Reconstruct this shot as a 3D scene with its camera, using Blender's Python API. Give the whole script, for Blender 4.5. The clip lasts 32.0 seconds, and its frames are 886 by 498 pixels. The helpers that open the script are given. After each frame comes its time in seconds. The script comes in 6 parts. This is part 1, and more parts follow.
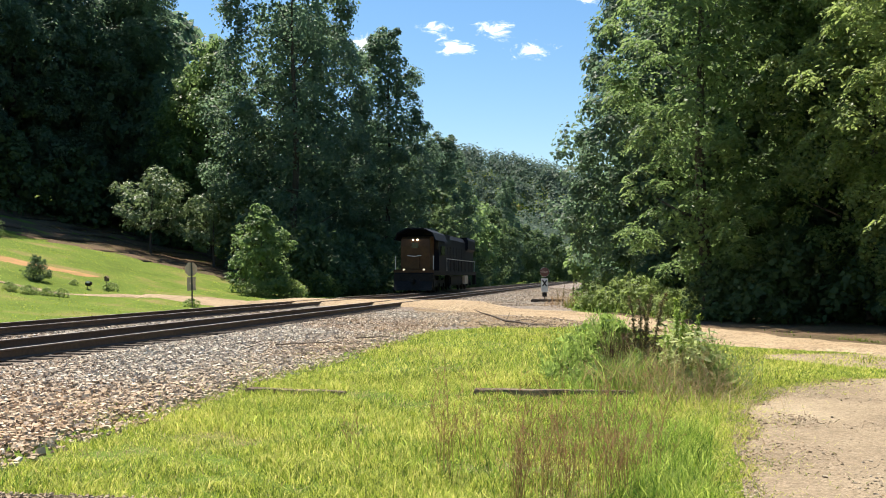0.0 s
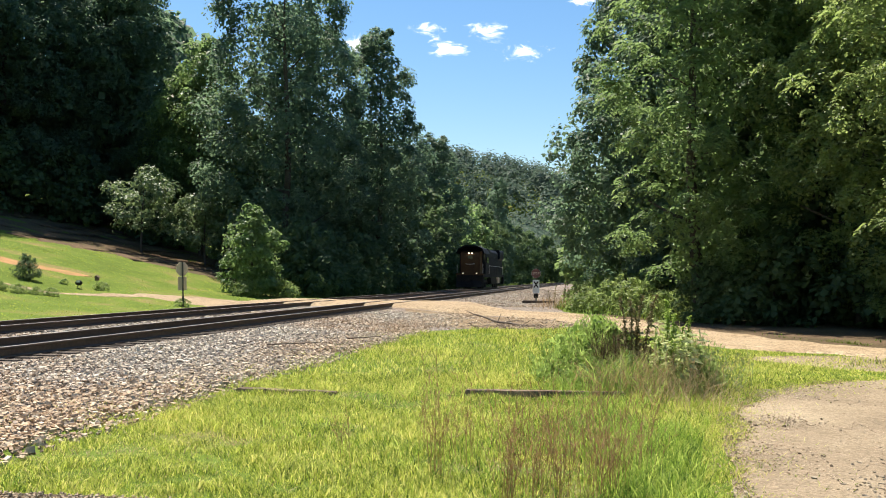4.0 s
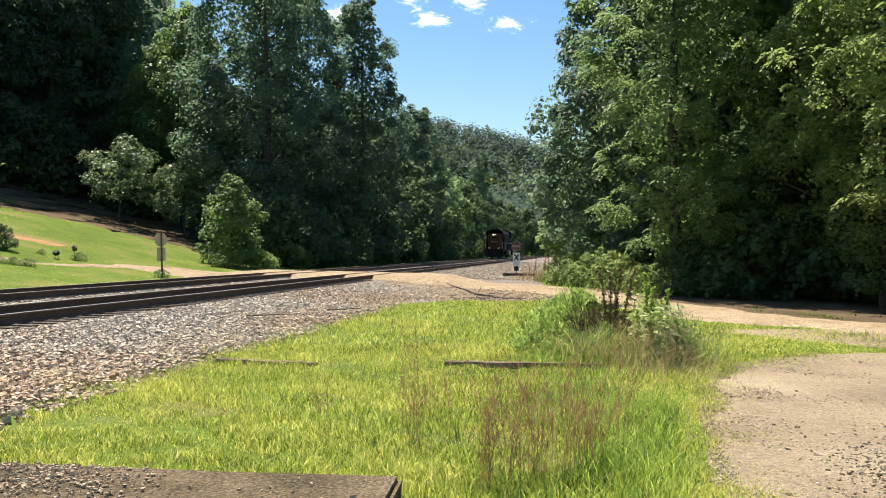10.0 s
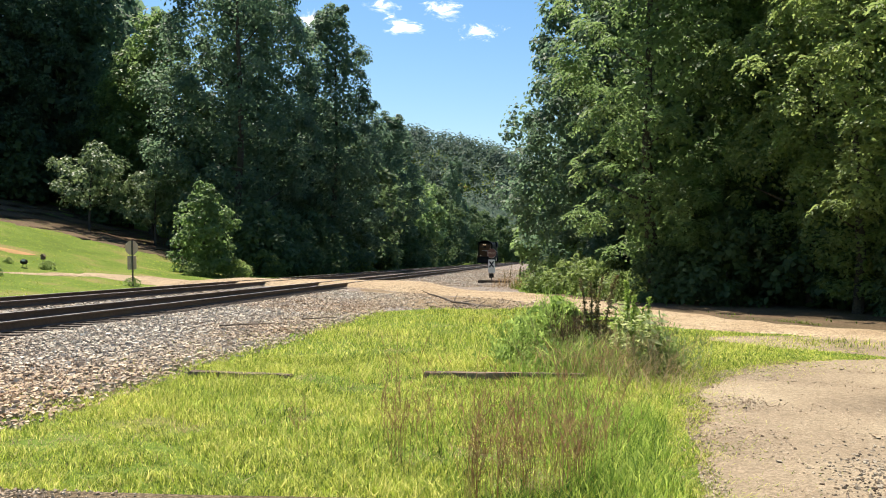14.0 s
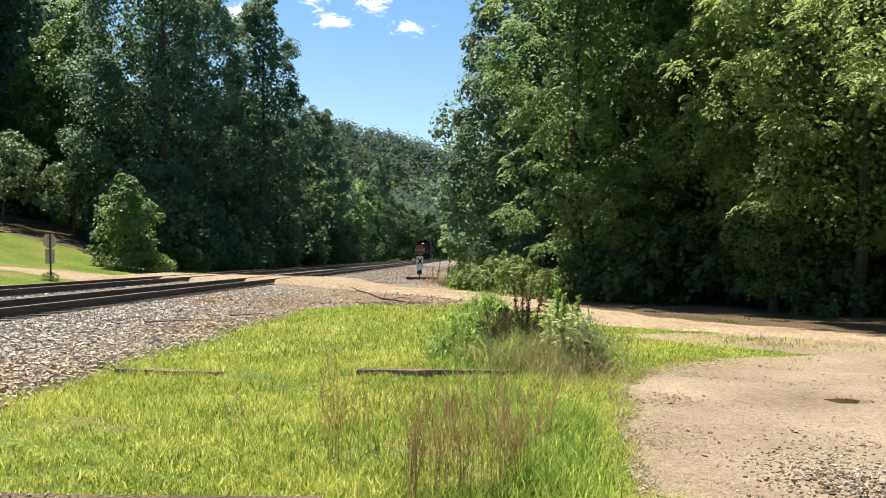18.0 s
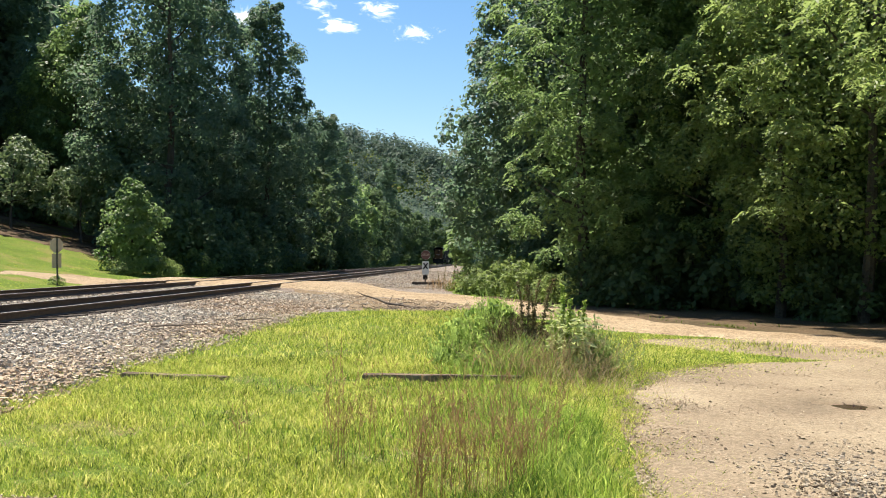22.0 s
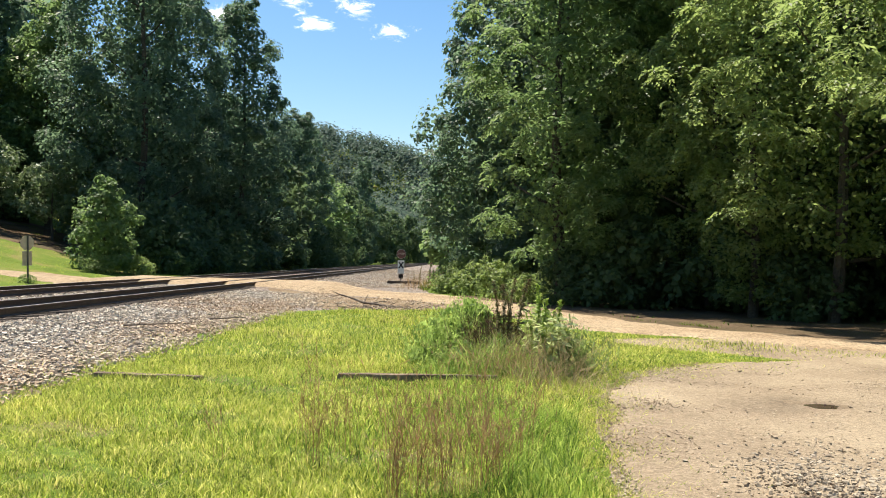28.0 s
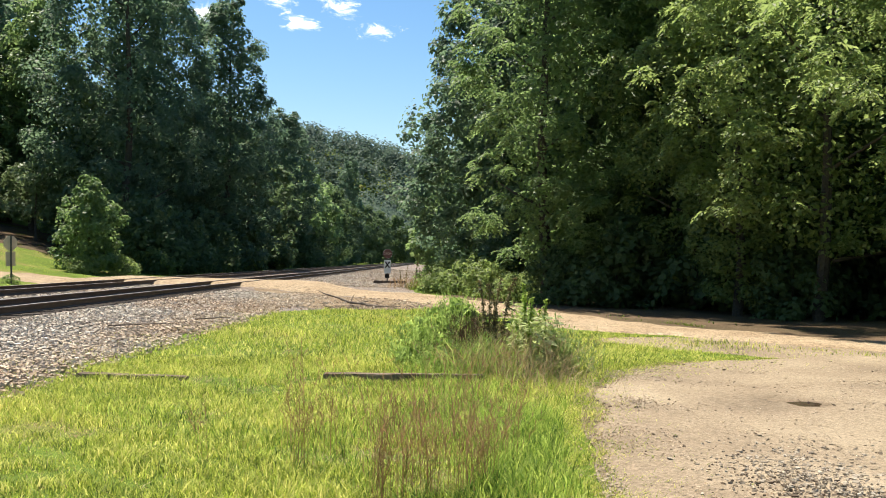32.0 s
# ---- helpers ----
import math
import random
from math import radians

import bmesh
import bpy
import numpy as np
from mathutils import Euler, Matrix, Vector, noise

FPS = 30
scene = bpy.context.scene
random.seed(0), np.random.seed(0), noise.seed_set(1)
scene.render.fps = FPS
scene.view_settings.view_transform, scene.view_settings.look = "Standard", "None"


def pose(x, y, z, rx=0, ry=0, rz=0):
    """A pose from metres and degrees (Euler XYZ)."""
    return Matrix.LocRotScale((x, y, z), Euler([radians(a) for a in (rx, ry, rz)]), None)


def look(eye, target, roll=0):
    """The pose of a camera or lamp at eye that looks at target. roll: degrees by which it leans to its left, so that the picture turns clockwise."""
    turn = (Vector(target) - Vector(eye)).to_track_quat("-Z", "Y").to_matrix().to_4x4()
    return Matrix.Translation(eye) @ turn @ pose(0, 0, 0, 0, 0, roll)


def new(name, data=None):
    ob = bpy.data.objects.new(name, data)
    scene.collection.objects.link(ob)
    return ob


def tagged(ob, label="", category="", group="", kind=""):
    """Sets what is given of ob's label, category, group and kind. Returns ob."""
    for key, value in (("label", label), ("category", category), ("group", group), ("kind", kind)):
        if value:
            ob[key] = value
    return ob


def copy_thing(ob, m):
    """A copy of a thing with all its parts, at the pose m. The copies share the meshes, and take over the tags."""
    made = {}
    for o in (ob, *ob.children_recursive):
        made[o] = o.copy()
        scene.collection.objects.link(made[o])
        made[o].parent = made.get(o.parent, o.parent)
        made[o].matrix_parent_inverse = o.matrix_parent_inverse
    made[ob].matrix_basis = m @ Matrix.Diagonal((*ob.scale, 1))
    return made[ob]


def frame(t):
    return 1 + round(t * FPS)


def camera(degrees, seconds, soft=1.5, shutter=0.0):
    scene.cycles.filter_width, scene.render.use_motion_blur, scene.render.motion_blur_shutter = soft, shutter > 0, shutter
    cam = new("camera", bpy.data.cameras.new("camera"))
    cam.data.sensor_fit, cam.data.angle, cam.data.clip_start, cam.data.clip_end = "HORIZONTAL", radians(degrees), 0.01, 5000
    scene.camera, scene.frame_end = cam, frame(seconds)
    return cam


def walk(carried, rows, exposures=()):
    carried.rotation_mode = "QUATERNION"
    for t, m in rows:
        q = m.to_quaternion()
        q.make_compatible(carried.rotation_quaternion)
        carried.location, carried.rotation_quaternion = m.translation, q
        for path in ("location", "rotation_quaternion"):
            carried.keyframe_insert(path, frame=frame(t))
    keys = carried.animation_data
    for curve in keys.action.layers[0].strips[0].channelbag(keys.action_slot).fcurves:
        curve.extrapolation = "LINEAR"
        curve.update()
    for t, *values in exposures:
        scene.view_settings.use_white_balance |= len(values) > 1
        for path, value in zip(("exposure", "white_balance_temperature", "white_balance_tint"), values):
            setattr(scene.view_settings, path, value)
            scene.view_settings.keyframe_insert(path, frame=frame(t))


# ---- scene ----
cam = camera(52.8, 32.0, soft=1.0)

PATH = [
    (0, (0.113, -0.325, 1.237), (-0.253, 1.641, 1.3), 0.1),
    (0.5, (0.108, -0.345, 1.24), (-0.253, 1.621, 1.306), 0.2),
    (1, (0.106, -0.339, 1.233), (-0.247, 1.629, 1.296), 0.3),
    (1.5, (0.099, -0.335, 1.234), (-0.251, 1.633, 1.296), 0.4),
    (2, (0.099, -0.316, 1.234), (-0.257, 1.651, 1.297), 0.5),
    (2.5, (0.097, -0.333, 1.231), (-0.261, 1.634, 1.293), 0.6),
    (4.5, (0.115, -0.329, 1.232), (-0.227, 1.64, 1.298), 0.3),
    (5, (0.116, -0.348, 1.234), (-0.217, 1.624, 1.284), 0.3),
    (5.5, (0.115, -0.328, 1.235), (-0.208, 1.645, 1.271), 0.3),
    (6, (0.115, -0.31, 1.229), (-0.2, 1.665, 1.253), 0.6),
    (6.5, (0.109, -0.305, 1.222), (-0.201, 1.671, 1.239), 0.8),
    (7, (0.122, -0.319, 1.225), (-0.183, 1.658, 1.24), 0.7),
    (7.5, (0.124, -0.314, 1.227), (-0.18, 1.662, 1.241), 0.7),
    (8, (0.124, -0.326, 1.231), (-0.177, 1.652, 1.237), 0.6),
    (8.5, (0.125, -0.301, 1.224), (-0.173, 1.677, 1.222), 0.5),
    (9, (0.127, -0.295, 1.225), (-0.176, 1.682, 1.221), 0.6),
    (9.5, (0.114, -0.304, 1.216), (-0.19, 1.672, 1.215), 0.7),
    (10, (0.118, -0.307, 1.222), (-0.187, 1.67, 1.226), 0.7),
    (10.5, (0.127, -0.308, 1.227), (-0.172, 1.67, 1.235), 0.6),
    (11, (0.131, -0.312, 1.226), (-0.146, 1.669, 1.231), 0.7),
    (11.5, (0.135, -0.288, 1.217), (-0.116, 1.697, 1.225), 0.7),
    (12, (0.131, -0.313, 1.218), (-0.119, 1.671, 1.23), 0.5),
    (12.5, (0.101, -0.317, 1.22), (-0.197, 1.66, 1.212), 0.6),
    (13, (0.074, -0.243, 1.214), (-0.238, 1.733, 1.205), 0.8),
    (13.5, (0.036, -0.147, 1.24), (-0.246, 1.833, 1.262), 0.7),
    (14, (0.011, -0.074, 1.243), (-0.236, 1.911, 1.263), 0.5),
    (14.5, (-0.025, -0.098, 1.245), (-0.224, 1.892, 1.246), 0.4),
    (15, (-0.058, -0.148, 1.255), (-0.21, 1.846, 1.254), 0.3),
    (15.5, (-0.058, -0.142, 1.254), (-0.179, 1.854, 1.253), 0.6),
    (17.5, (-0.074, -0.137, 1.261), (-0.159, 1.861, 1.271), 0.8),
    (18, (-0.078, -0.141, 1.261), (-0.162, 1.857, 1.275), 1.0),
    (18.5, (-0.073, -0.151, 1.269), (-0.166, 1.847, 1.285), 1.0),
    (19, (-0.076, -0.132, 1.258), (-0.177, 1.865, 1.277), 1.0),
    (19.5, (-0.082, -0.144, 1.261), (-0.181, 1.854, 1.279), 1.0),
    (20, (-0.084, -0.136, 1.262), (-0.179, 1.862, 1.282), 0.9),
    (20.5, (-0.074, -0.142, 1.256), (-0.172, 1.855, 1.283), 0.9),
    (21, (-0.08, -0.152, 1.27), (-0.183, 1.845, 1.295), 1.0),
    (21.5, (-0.085, -0.154, 1.264), (-0.186, 1.843, 1.29), 1.1),
    (22, (-0.081, -0.139, 1.259), (-0.178, 1.859, 1.284), 1.1),
    (22.5, (-0.079, -0.137, 1.266), (-0.175, 1.86, 1.291), 1.0),
    (23, (-0.084, -0.14, 1.259), (-0.177, 1.858, 1.285), 1.0),
    (23.5, (-0.089, -0.145, 1.258), (-0.177, 1.853, 1.283), 1.0),
    (24, (-0.088, -0.147, 1.268), (-0.168, 1.852, 1.293), 1.0),
    (24.5, (-0.087, -0.146, 1.259), (-0.149, 1.853, 1.287), 1.2),
    (25, (-0.085, -0.132, 1.261), (-0.144, 1.867, 1.286), 1.2),
    (25.5, (-0.084, -0.129, 1.261), (-0.144, 1.87, 1.286), 1.2),
    (27.5, (-0.089, -0.137, 1.263), (-0.136, 1.863, 1.283), 1.1),
    (28, (-0.09, -0.122, 1.265), (-0.132, 1.877, 1.289), 1.3),
    (28.5, (-0.097, -0.141, 1.266), (-0.133, 1.858, 1.29), 1.5),
    (29, (-0.1, -0.131, 1.259), (-0.135, 1.868, 1.282), 1.4),
    (29.5, (-0.097, -0.134, 1.267), (-0.127, 1.866, 1.293), 1.3),
    (30, (-0.094, -0.127, 1.258), (-0.118, 1.873, 1.284), 1.3),
    (30.5, (-0.089, -0.108, 1.253), (-0.111, 1.892, 1.276), 1.2),
    (31, (-0.088, -0.116, 1.258), (-0.106, 1.884, 1.281), 1.2),
    (31.5, (-0.084, -0.121, 1.258), (-0.096, 1.879, 1.28), 1.1),
    (32, (-0.078, -0.125, 1.259), (-0.09, 1.875, 1.283), 1.2),
]
walk(cam, [(t, look(eye, target, roll)) for t, eye, target, roll in PATH])

# ---- sky, sun, exposure ----
SUN_EL, SUN_AZ = 65.0, 42.0          # degrees up; degrees to the left of the track's direction
world = bpy.data.worlds.new("sky")
scene.world = world
world.use_nodes = True
wn = world.node_tree.nodes
sky = wn.new("ShaderNodeTexSky")
sky.sky_type, sky.sun_disc = "NISHITA", False
sky.sun_elevation, sky.sun_rotation = radians(SUN_EL), radians(-SUN_AZ)
sky.air_density, sky.dust_density, sky.ozone_density = 1.15, 0.5, 1.6
deep_blue = wn.new("ShaderNodeHueSaturation")
deep_blue.inputs["Saturation"].default_value = 1.3
world.node_tree.links.new(sky.outputs[0], deep_blue.inputs["Color"])
world.node_tree.links.new(deep_blue.outputs[0], wn["Background"].inputs["Color"])
wn["Background"].inputs["Strength"].default_value = 0.075
lamp = bpy.data.lights.new("sun", "SUN")
lamp.energy, lamp.angle, lamp.color = 5.0, radians(0.55), (1.0, 0.92, 0.79)
sun = new("sun", lamp)
ce, se = math.cos(radians(SUN_EL)), math.sin(radians(SUN_EL))
sun_dir = Vector((-math.sin(radians(SUN_AZ)) * ce, math.cos(radians(SUN_AZ)) * ce, se))
sun.matrix_basis = look(sun_dir * 200, (0, 0, 0))
scene.view_settings.exposure = 1.03


# ---- materials ----
def base_mat(name):
    m = bpy.data.materials.new(name)
    m.use_nodes = True
    return m, m.node_tree.nodes, m.node_tree.links, m.node_tree.nodes["Principled BSDF"]


def ramp(nodes, stops):
    r = nodes.new("ShaderNodeValToRGB")
    while len(r.color_ramp.elements) < len(stops):
        r.color_ramp.elements.new(0.5)
    for e, (p, c) in zip(r.color_ramp.elements, stops):
        e.position, e.color = p, (*c, 1)
    return r


def surface(name, fine, coarse, scale=8.0, big=0.4, rough=0.8, metal=0.0, bump=0.3, dist=0.02, mixing=0.5, island=False, pebble=0.0, speckle=0.75):
    """Two noises over each other: fine is a list of colour stops for the grain, coarse for the stains."""
    m, n, l, b = base_mat(name)
    co = n.new("ShaderNodeTexCoord")
    n1, n2 = n.new("ShaderNodeTexNoise"), n.new("ShaderNodeTexNoise")
    n1.inputs["Scale"].default_value, n1.inputs["Detail"].default_value = scale, 6
    n2.inputs["Scale"].default_value, n2.inputs["Detail"].default_value = big, 5
    r1, r2 = ramp(n, fine), ramp(n, coarse)
    mix = n.new("ShaderNodeMix")
    mix.data_type = "RGBA"
    mix.inputs["Factor"].default_value = mixing
    bp = n.new("ShaderNodeBump")
    bp.inputs["Strength"].default_value, bp.inputs["Distance"].default_value = bump, dist
    for a in (n1, n2):
        l.new(co.outputs["Object"], a.inputs["Vector"])
    if island:
        g = n.new("ShaderNodeNewGeometry")
        l.new(g.outputs["Random Per Island"], r1.inputs["Fac"])
    else:
        l.new(n1.outputs["Fac"], r1.inputs["Fac"])
    l.new(n2.outputs["Fac"], r2.inputs["Fac"])
    l.new(r1.outputs["Color"], mix.inputs[6])
    l.new(r2.outputs["Color"], mix.inputs[7])
    colour, height = mix.outputs[2], n1.outputs["Fac"]
    if pebble:
        vo = n.new("ShaderNodeTexVoronoi")
        vo.inputs["Scale"].default_value = pebble
        l.new(co.outputs["Object"], vo.inputs["Vector"])
        sh = ramp(n, [(0.0, (0.35, 0.35, 0.35)), (0.5, (0.95, 0.95, 0.95)), (1.0, (1.5, 1.45, 1.4))])
        sep = n.new("ShaderNodeSeparateColor")
        l.new(vo.outputs["Color"], sep.inputs[0])
        l.new(sep.outputs[0], sh.inputs["Fac"])
        mul = n.new("ShaderNodeMix")
        mul.data_type, mul.blend_type = "RGBA", "MULTIPLY"
        mul.inputs["Factor"].default_value = speckle
        l.new(colour, mul.inputs[6])
        l.new(sh.outputs["Color"], mul.inputs[7])
        inv = n.new("ShaderNodeMath")
        inv.operation = "MULTIPLY_ADD"
        inv.inputs[1].default_value = -1.2
        l.new(vo.outputs["Distance"], inv.inputs[0])
        l.new(n1.outputs["Fac"], inv.inputs[2])
        colour, height = mul.outputs[2], inv.outputs[0]
    l.new(colour, b.inputs["Base Color"])
    l.new(height, bp.inputs["Height"])
    l.new(bp.outputs["Normal"], b.inputs["Normal"])
    b.inputs["Roughness"].default_value, b.inputs["Metallic"].default_value = rough, metal
    b.inputs["Specular IOR Level"].default_value = 0.08 if rough >= 0.85 else 0.5
    return m


def leafy(name, dark, mid, light, through_light=0.4, rough=0.6, gloss=0.2, big=0.25, vary=0.45):
    """Leaves and blades: colour by leaf and by branch, some light passes through."""
    m, n, l, b = base_mat(name)
    g, co = n.new("ShaderNodeNewGeometry"), n.new("ShaderNodeTexCoord")
    n2 = n.new("ShaderNodeTexNoise")
    n2.inputs["Scale"].default_value, n2.inputs["Detail"].default_value = big, 4
    l.new(co.outputs["Object"], n2.inputs["Vector"])
    add = n.new("ShaderNodeMath")
    add.operation = "MULTIPLY_ADD"
    add.inputs[1].default_value, add.inputs[2].default_value = vary, 0.225 - vary / 2
    l.new(g.outputs["Random Per Island"], add.inputs[0])
    half = n.new("ShaderNodeMath")
    half.operation = "MULTIPLY_ADD"
    half.inputs[1].default_value = 0.6
    l.new(n2.outputs["Fac"], half.inputs[0])
    l.new(add.outputs[0], half.inputs[2])
    r = ramp(n, [(0.2, dark), (0.5, mid), (0.85, light)])
    l.new(half.outputs[0], r.inputs["Fac"])
    tr = n.new("ShaderNodeBsdfTranslucent")
    hs = n.new("ShaderNodeHueSaturation")
    hs.inputs["Hue"].default_value, hs.inputs["Saturation"].default_value, hs.inputs["Value"].default_value = 0.492, 1.0, 1.5
    l.new(r.outputs["Color"], hs.inputs["Color"])
    l.new(hs.outputs["Color"], tr.inputs["Color"])
    l.new(r.outputs["Color"], b.inputs["Base Color"])
    b.inputs["Roughness"].default_value = rough
    b.inputs["Specular IOR Level"].default_value = gloss
    mx = n.new("ShaderNodeMixShader")
    mx.inputs["Fac"].default_value = through_light
    l.new(b.outputs[0], mx.inputs[1])
    l.new(tr.outputs[0], mx.inputs[2])
    l.new(mx.outputs[0], n["Material Output"].inputs["Surface"])
    return m


def glowing(name, colour, strength):
    m, n, l, b = base_mat(name)
    b.inputs["Emission Color"].default_value = (*colour, 1)
    b.inputs["Emission Strength"].default_value = strength
    b.inputs["Base Color"].default_value = (*colour, 1)
    return m


M_SOIL = surface("soil_and_turf", [(0.3, (0.05, 0.06, 0.015)), (0.5, (0.1, 0.135, 0.022)), (0.7, (0.17, 0.2, 0.042))],
                 [(0.34, (0.075, 0.12, 0.014)), (0.5, (0.115, 0.18, 0.022)), (0.58, (0.165, 0.19, 0.04)), (0.7, (0.3, 0.2, 0.1))], 14, 0.28, 0.9, bump=0.9, dist=0.06)
M_BALLAST = surface("ballast_bed", [(0.3, (0.05, 0.042, 0.036)), (0.5, (0.2, 0.165, 0.135)), (0.7, (0.42, 0.37, 0.32))],
                    [(0.35, (0.26, 0.18, 0.125)), (0.6, (0.31, 0.28, 0.25))], 14, 0.3, 0.9, bump=1.0, dist=0.06, mixing=0.35, pebble=13)
M_STONE = surface("ballast_stone", [(0.0, (0.11, 0.085, 0.06)), (0.2, (0.26, 0.2, 0.14)), (0.5, (0.5, 0.42, 0.32)), (0.8, (0.64, 0.55, 0.42)), (1.0, (0.78, 0.72, 0.61))],
                  [(0.42, (0.42, 0.26, 0.15)), (0.56, (0.48, 0.44, 0.38))], 30, 0.16, 0.85, bump=0.3, dist=0.01, mixing=0.33, island=True)
M_TANSTONE = surface("clay_stained_stone", [(0.0, (0.1, 0.07, 0.048)), (0.2, (0.26, 0.185, 0.12)), (0.5, (0.49, 0.39, 0.275)), (0.8, (0.63, 0.51, 0.37)), (1.0, (0.76, 0.67, 0.53))],
                     [(0.42, (0.42, 0.28, 0.17)), (0.56, (0.47, 0.4, 0.31))], 30, 0.16, 0.9, bump=0.3, dist=0.01, mixing=0.4, island=True)
M_DARKSTONE = surface("dark_gravel", [(0.0, (0.07, 0.05, 0.034)), (0.5, (0.17, 0.128, 0.085)), (1.0, (0.38, 0.3, 0.21))],
                      [(0.4, (0.1, 0.075, 0.05)), (0.6, (0.18, 0.15, 0.12))], 30, 0.4, 0.9, bump=0.2, dist=0.01, mixing=0.4, island=True)
M_ROAD = surface("dirt_road", [(0.3, (0.22, 0.16, 0.1)), (0.55, (0.35, 0.27, 0.175)), (0.75, (0.44, 0.355, 0.25))],
                 [(0.35, (0.26, 0.185, 0.115)), (0.65, (0.4, 0.315, 0.21))], 5, 0.6, 0.95, bump=0.6, dist=0.03, pebble=24)
M_LOT = surface("gravel_lot", [(0.3, (0.15, 0.115, 0.075)), (0.48, (0.245, 0.19, 0.127)), (0.7, (0.35, 0.285, 0.2))],
                [(0.3, (0.14, 0.108, 0.076)), (0.44, (0.245, 0.19, 0.13)), (0.58, (0.33, 0.265, 0.18)), (0.7, (0.42, 0.345, 0.24))], 13, 0.45, 0.95, bump=0.7, dist=0.012, mixing=0.6, pebble=60, speckle=0.45)
M_DAMP = surface("damp_dirt", [(0.3, (0.11, 0.08, 0.05)), (0.48, (0.18, 0.135, 0.088)), (0.7, (0.27, 0.21, 0.145))],
                 [(0.36, (0.13, 0.096, 0.064)), (0.6, (0.23, 0.178, 0.12))], 13, 1.6, 0.9, bump=0.6, dist=0.01, mixing=0.6, pebble=60, speckle=0.4)
M_RAIL = surface("rusty_rail", [(0.3, (0.06, 0.038, 0.026)), (0.7, (0.13, 0.085, 0.058))], [(0.4, (0.06, 0.042, 0.032)), (0.7, (0.11, 0.075, 0.052))], 12, 1.5, 0.75, bump=0.2)
M_RAILTOP = surface("polished_rail_head", [(0.3, (0.36, 0.34, 0.32)), (0.7, (0.5, 0.48, 0.45))], [(0.4, (0.32, 0.3, 0.28)), (0.7, (0.5, 0.49, 0.47))], 6, 0.6, 0.4, metal=1.0, bump=0.05)
M_TIE = surface("creosoted_wood", [(0.3, (0.03, 0.024, 0.02)), (0.7, (0.11, 0.09, 0.075))], [(0.4, (0.05, 0.04, 0.033)), (0.7, (0.14, 0.12, 0.1))], 16, 1.2, 0.9, bump=0.6)
M_CONCRETE = surface("mossy_brown_concrete", [(0.3, (0.05, 0.038, 0.024)), (0.5, (0.13, 0.1, 0.065)), (0.7, (0.25, 0.2, 0.135))],
                     [(0.34, (0.045, 0.038, 0.02)), (0.48, (0.12, 0.088, 0.052)), (0.66, (0.2, 0.155, 0.1))], 38, 1.6, 0.95, bump=1.0, dist=0.012, pebble=55, speckle=0.6)
M_TIMBER = surface("old_timber", [(0.3, (0.075, 0.055, 0.037)), (0.7, (0.25, 0.195, 0.135))], [(0.4, (0.07, 0.05, 0.035)), (0.7, (0.23, 0.18, 0.125))], 18, 2, 0.9, bump=0.7)
M_BARK = surface("bark", [(0.3, (0.035, 0.028, 0.022)), (0.7, (0.12, 0.1, 0.08))], [(0.4, (0.05, 0.045, 0.035)), (0.7, (0.13, 0.115, 0.1))], 14, 0.9, 0.95, bump=0.8, dist=0.04)
M_BRANCH = surface("dead_wood", [(0.3, (0.1, 0.075, 0.055)), (0.7, (0.28, 0.23, 0.18))], [(0.4, (0.09, 0.065, 0.05)), (0.7, (0.26, 0.21, 0.165))], 14, 2, 0.9, bump=0.5)
# litter brown, darkened to carry the tree shade on the road's verge
M_LITTER_SHADE = surface("litter_and_shade", [(0.3, (0.04, 0.028, 0.019)), (0.5, (0.1, 0.07, 0.045)), (0.7, (0.18, 0.13, 0.085))],
                   [(0.36, (0.06, 0.052, 0.026)), (0.6, (0.15, 0.1, 0.062))], 12, 0.35, 0.95, bump=0.8, dist=0.05)
M_CLAY = surface("orange_clay", [(0.3, (0.26, 0.13, 0.06)), (0.7, (0.42, 0.24, 0.12))], [(0.4, (0.22, 0.16, 0.06)), (0.6, (0.42, 0.23, 0.11))], 8, 0.7, 0.95, bump=0.5, dist=0.03)
M_GRAVEL = surface("tan_gravel", [(0.0, (0.2, 0.15, 0.1)), (0.5, (0.4, 0.315, 0.215)), (1.0, (0.58, 0.49, 0.36))],
                   [(0.4, (0.36, 0.25, 0.155)), (0.6, (0.42, 0.345, 0.25))], 30, 0.4, 0.9, bump=0.2, dist=0.01, mixing=0.5, island=True)
M_GREYSTONE = surface("grey_gravel", [(0.0, (0.16, 0.125, 0.085)), (0.5, (0.33, 0.27, 0.195)), (1.0, (0.52, 0.445, 0.335))],
                      [(0.4, (0.22, 0.18, 0.13)), (0.6, (0.28, 0.25, 0.2))], 30, 0.4, 0.9, bump=0.2, dist=0.01, mixing=0.4, island=True)
M_LEAF = leafy("broad_leaves", (0.05, 0.08, 0.04), (0.085, 0.13, 0.055), (0.13, 0.19, 0.08), 0.5, 0.6, 0.2, vary=0.25)
M_LEAF_COOL = leafy("cool_leaves", (0.058, 0.1, 0.06), (0.098, 0.155, 0.09), (0.15, 0.22, 0.125), 0.62, 0.48, 0.4, vary=0.22)
M_LEAF_FRESH = leafy("fresh_leaves", (0.1, 0.145, 0.045), (0.185, 0.25, 0.08), (0.29, 0.35, 0.13), 0.62, 0.45, 0.4, vary=0.25)
M_LEAF_MID = leafy("mid_green_leaves", (0.075, 0.12, 0.048), (0.14, 0.215, 0.078), (0.23, 0.315, 0.12), 0.58, 0.45, 0.4, vary=0.25)
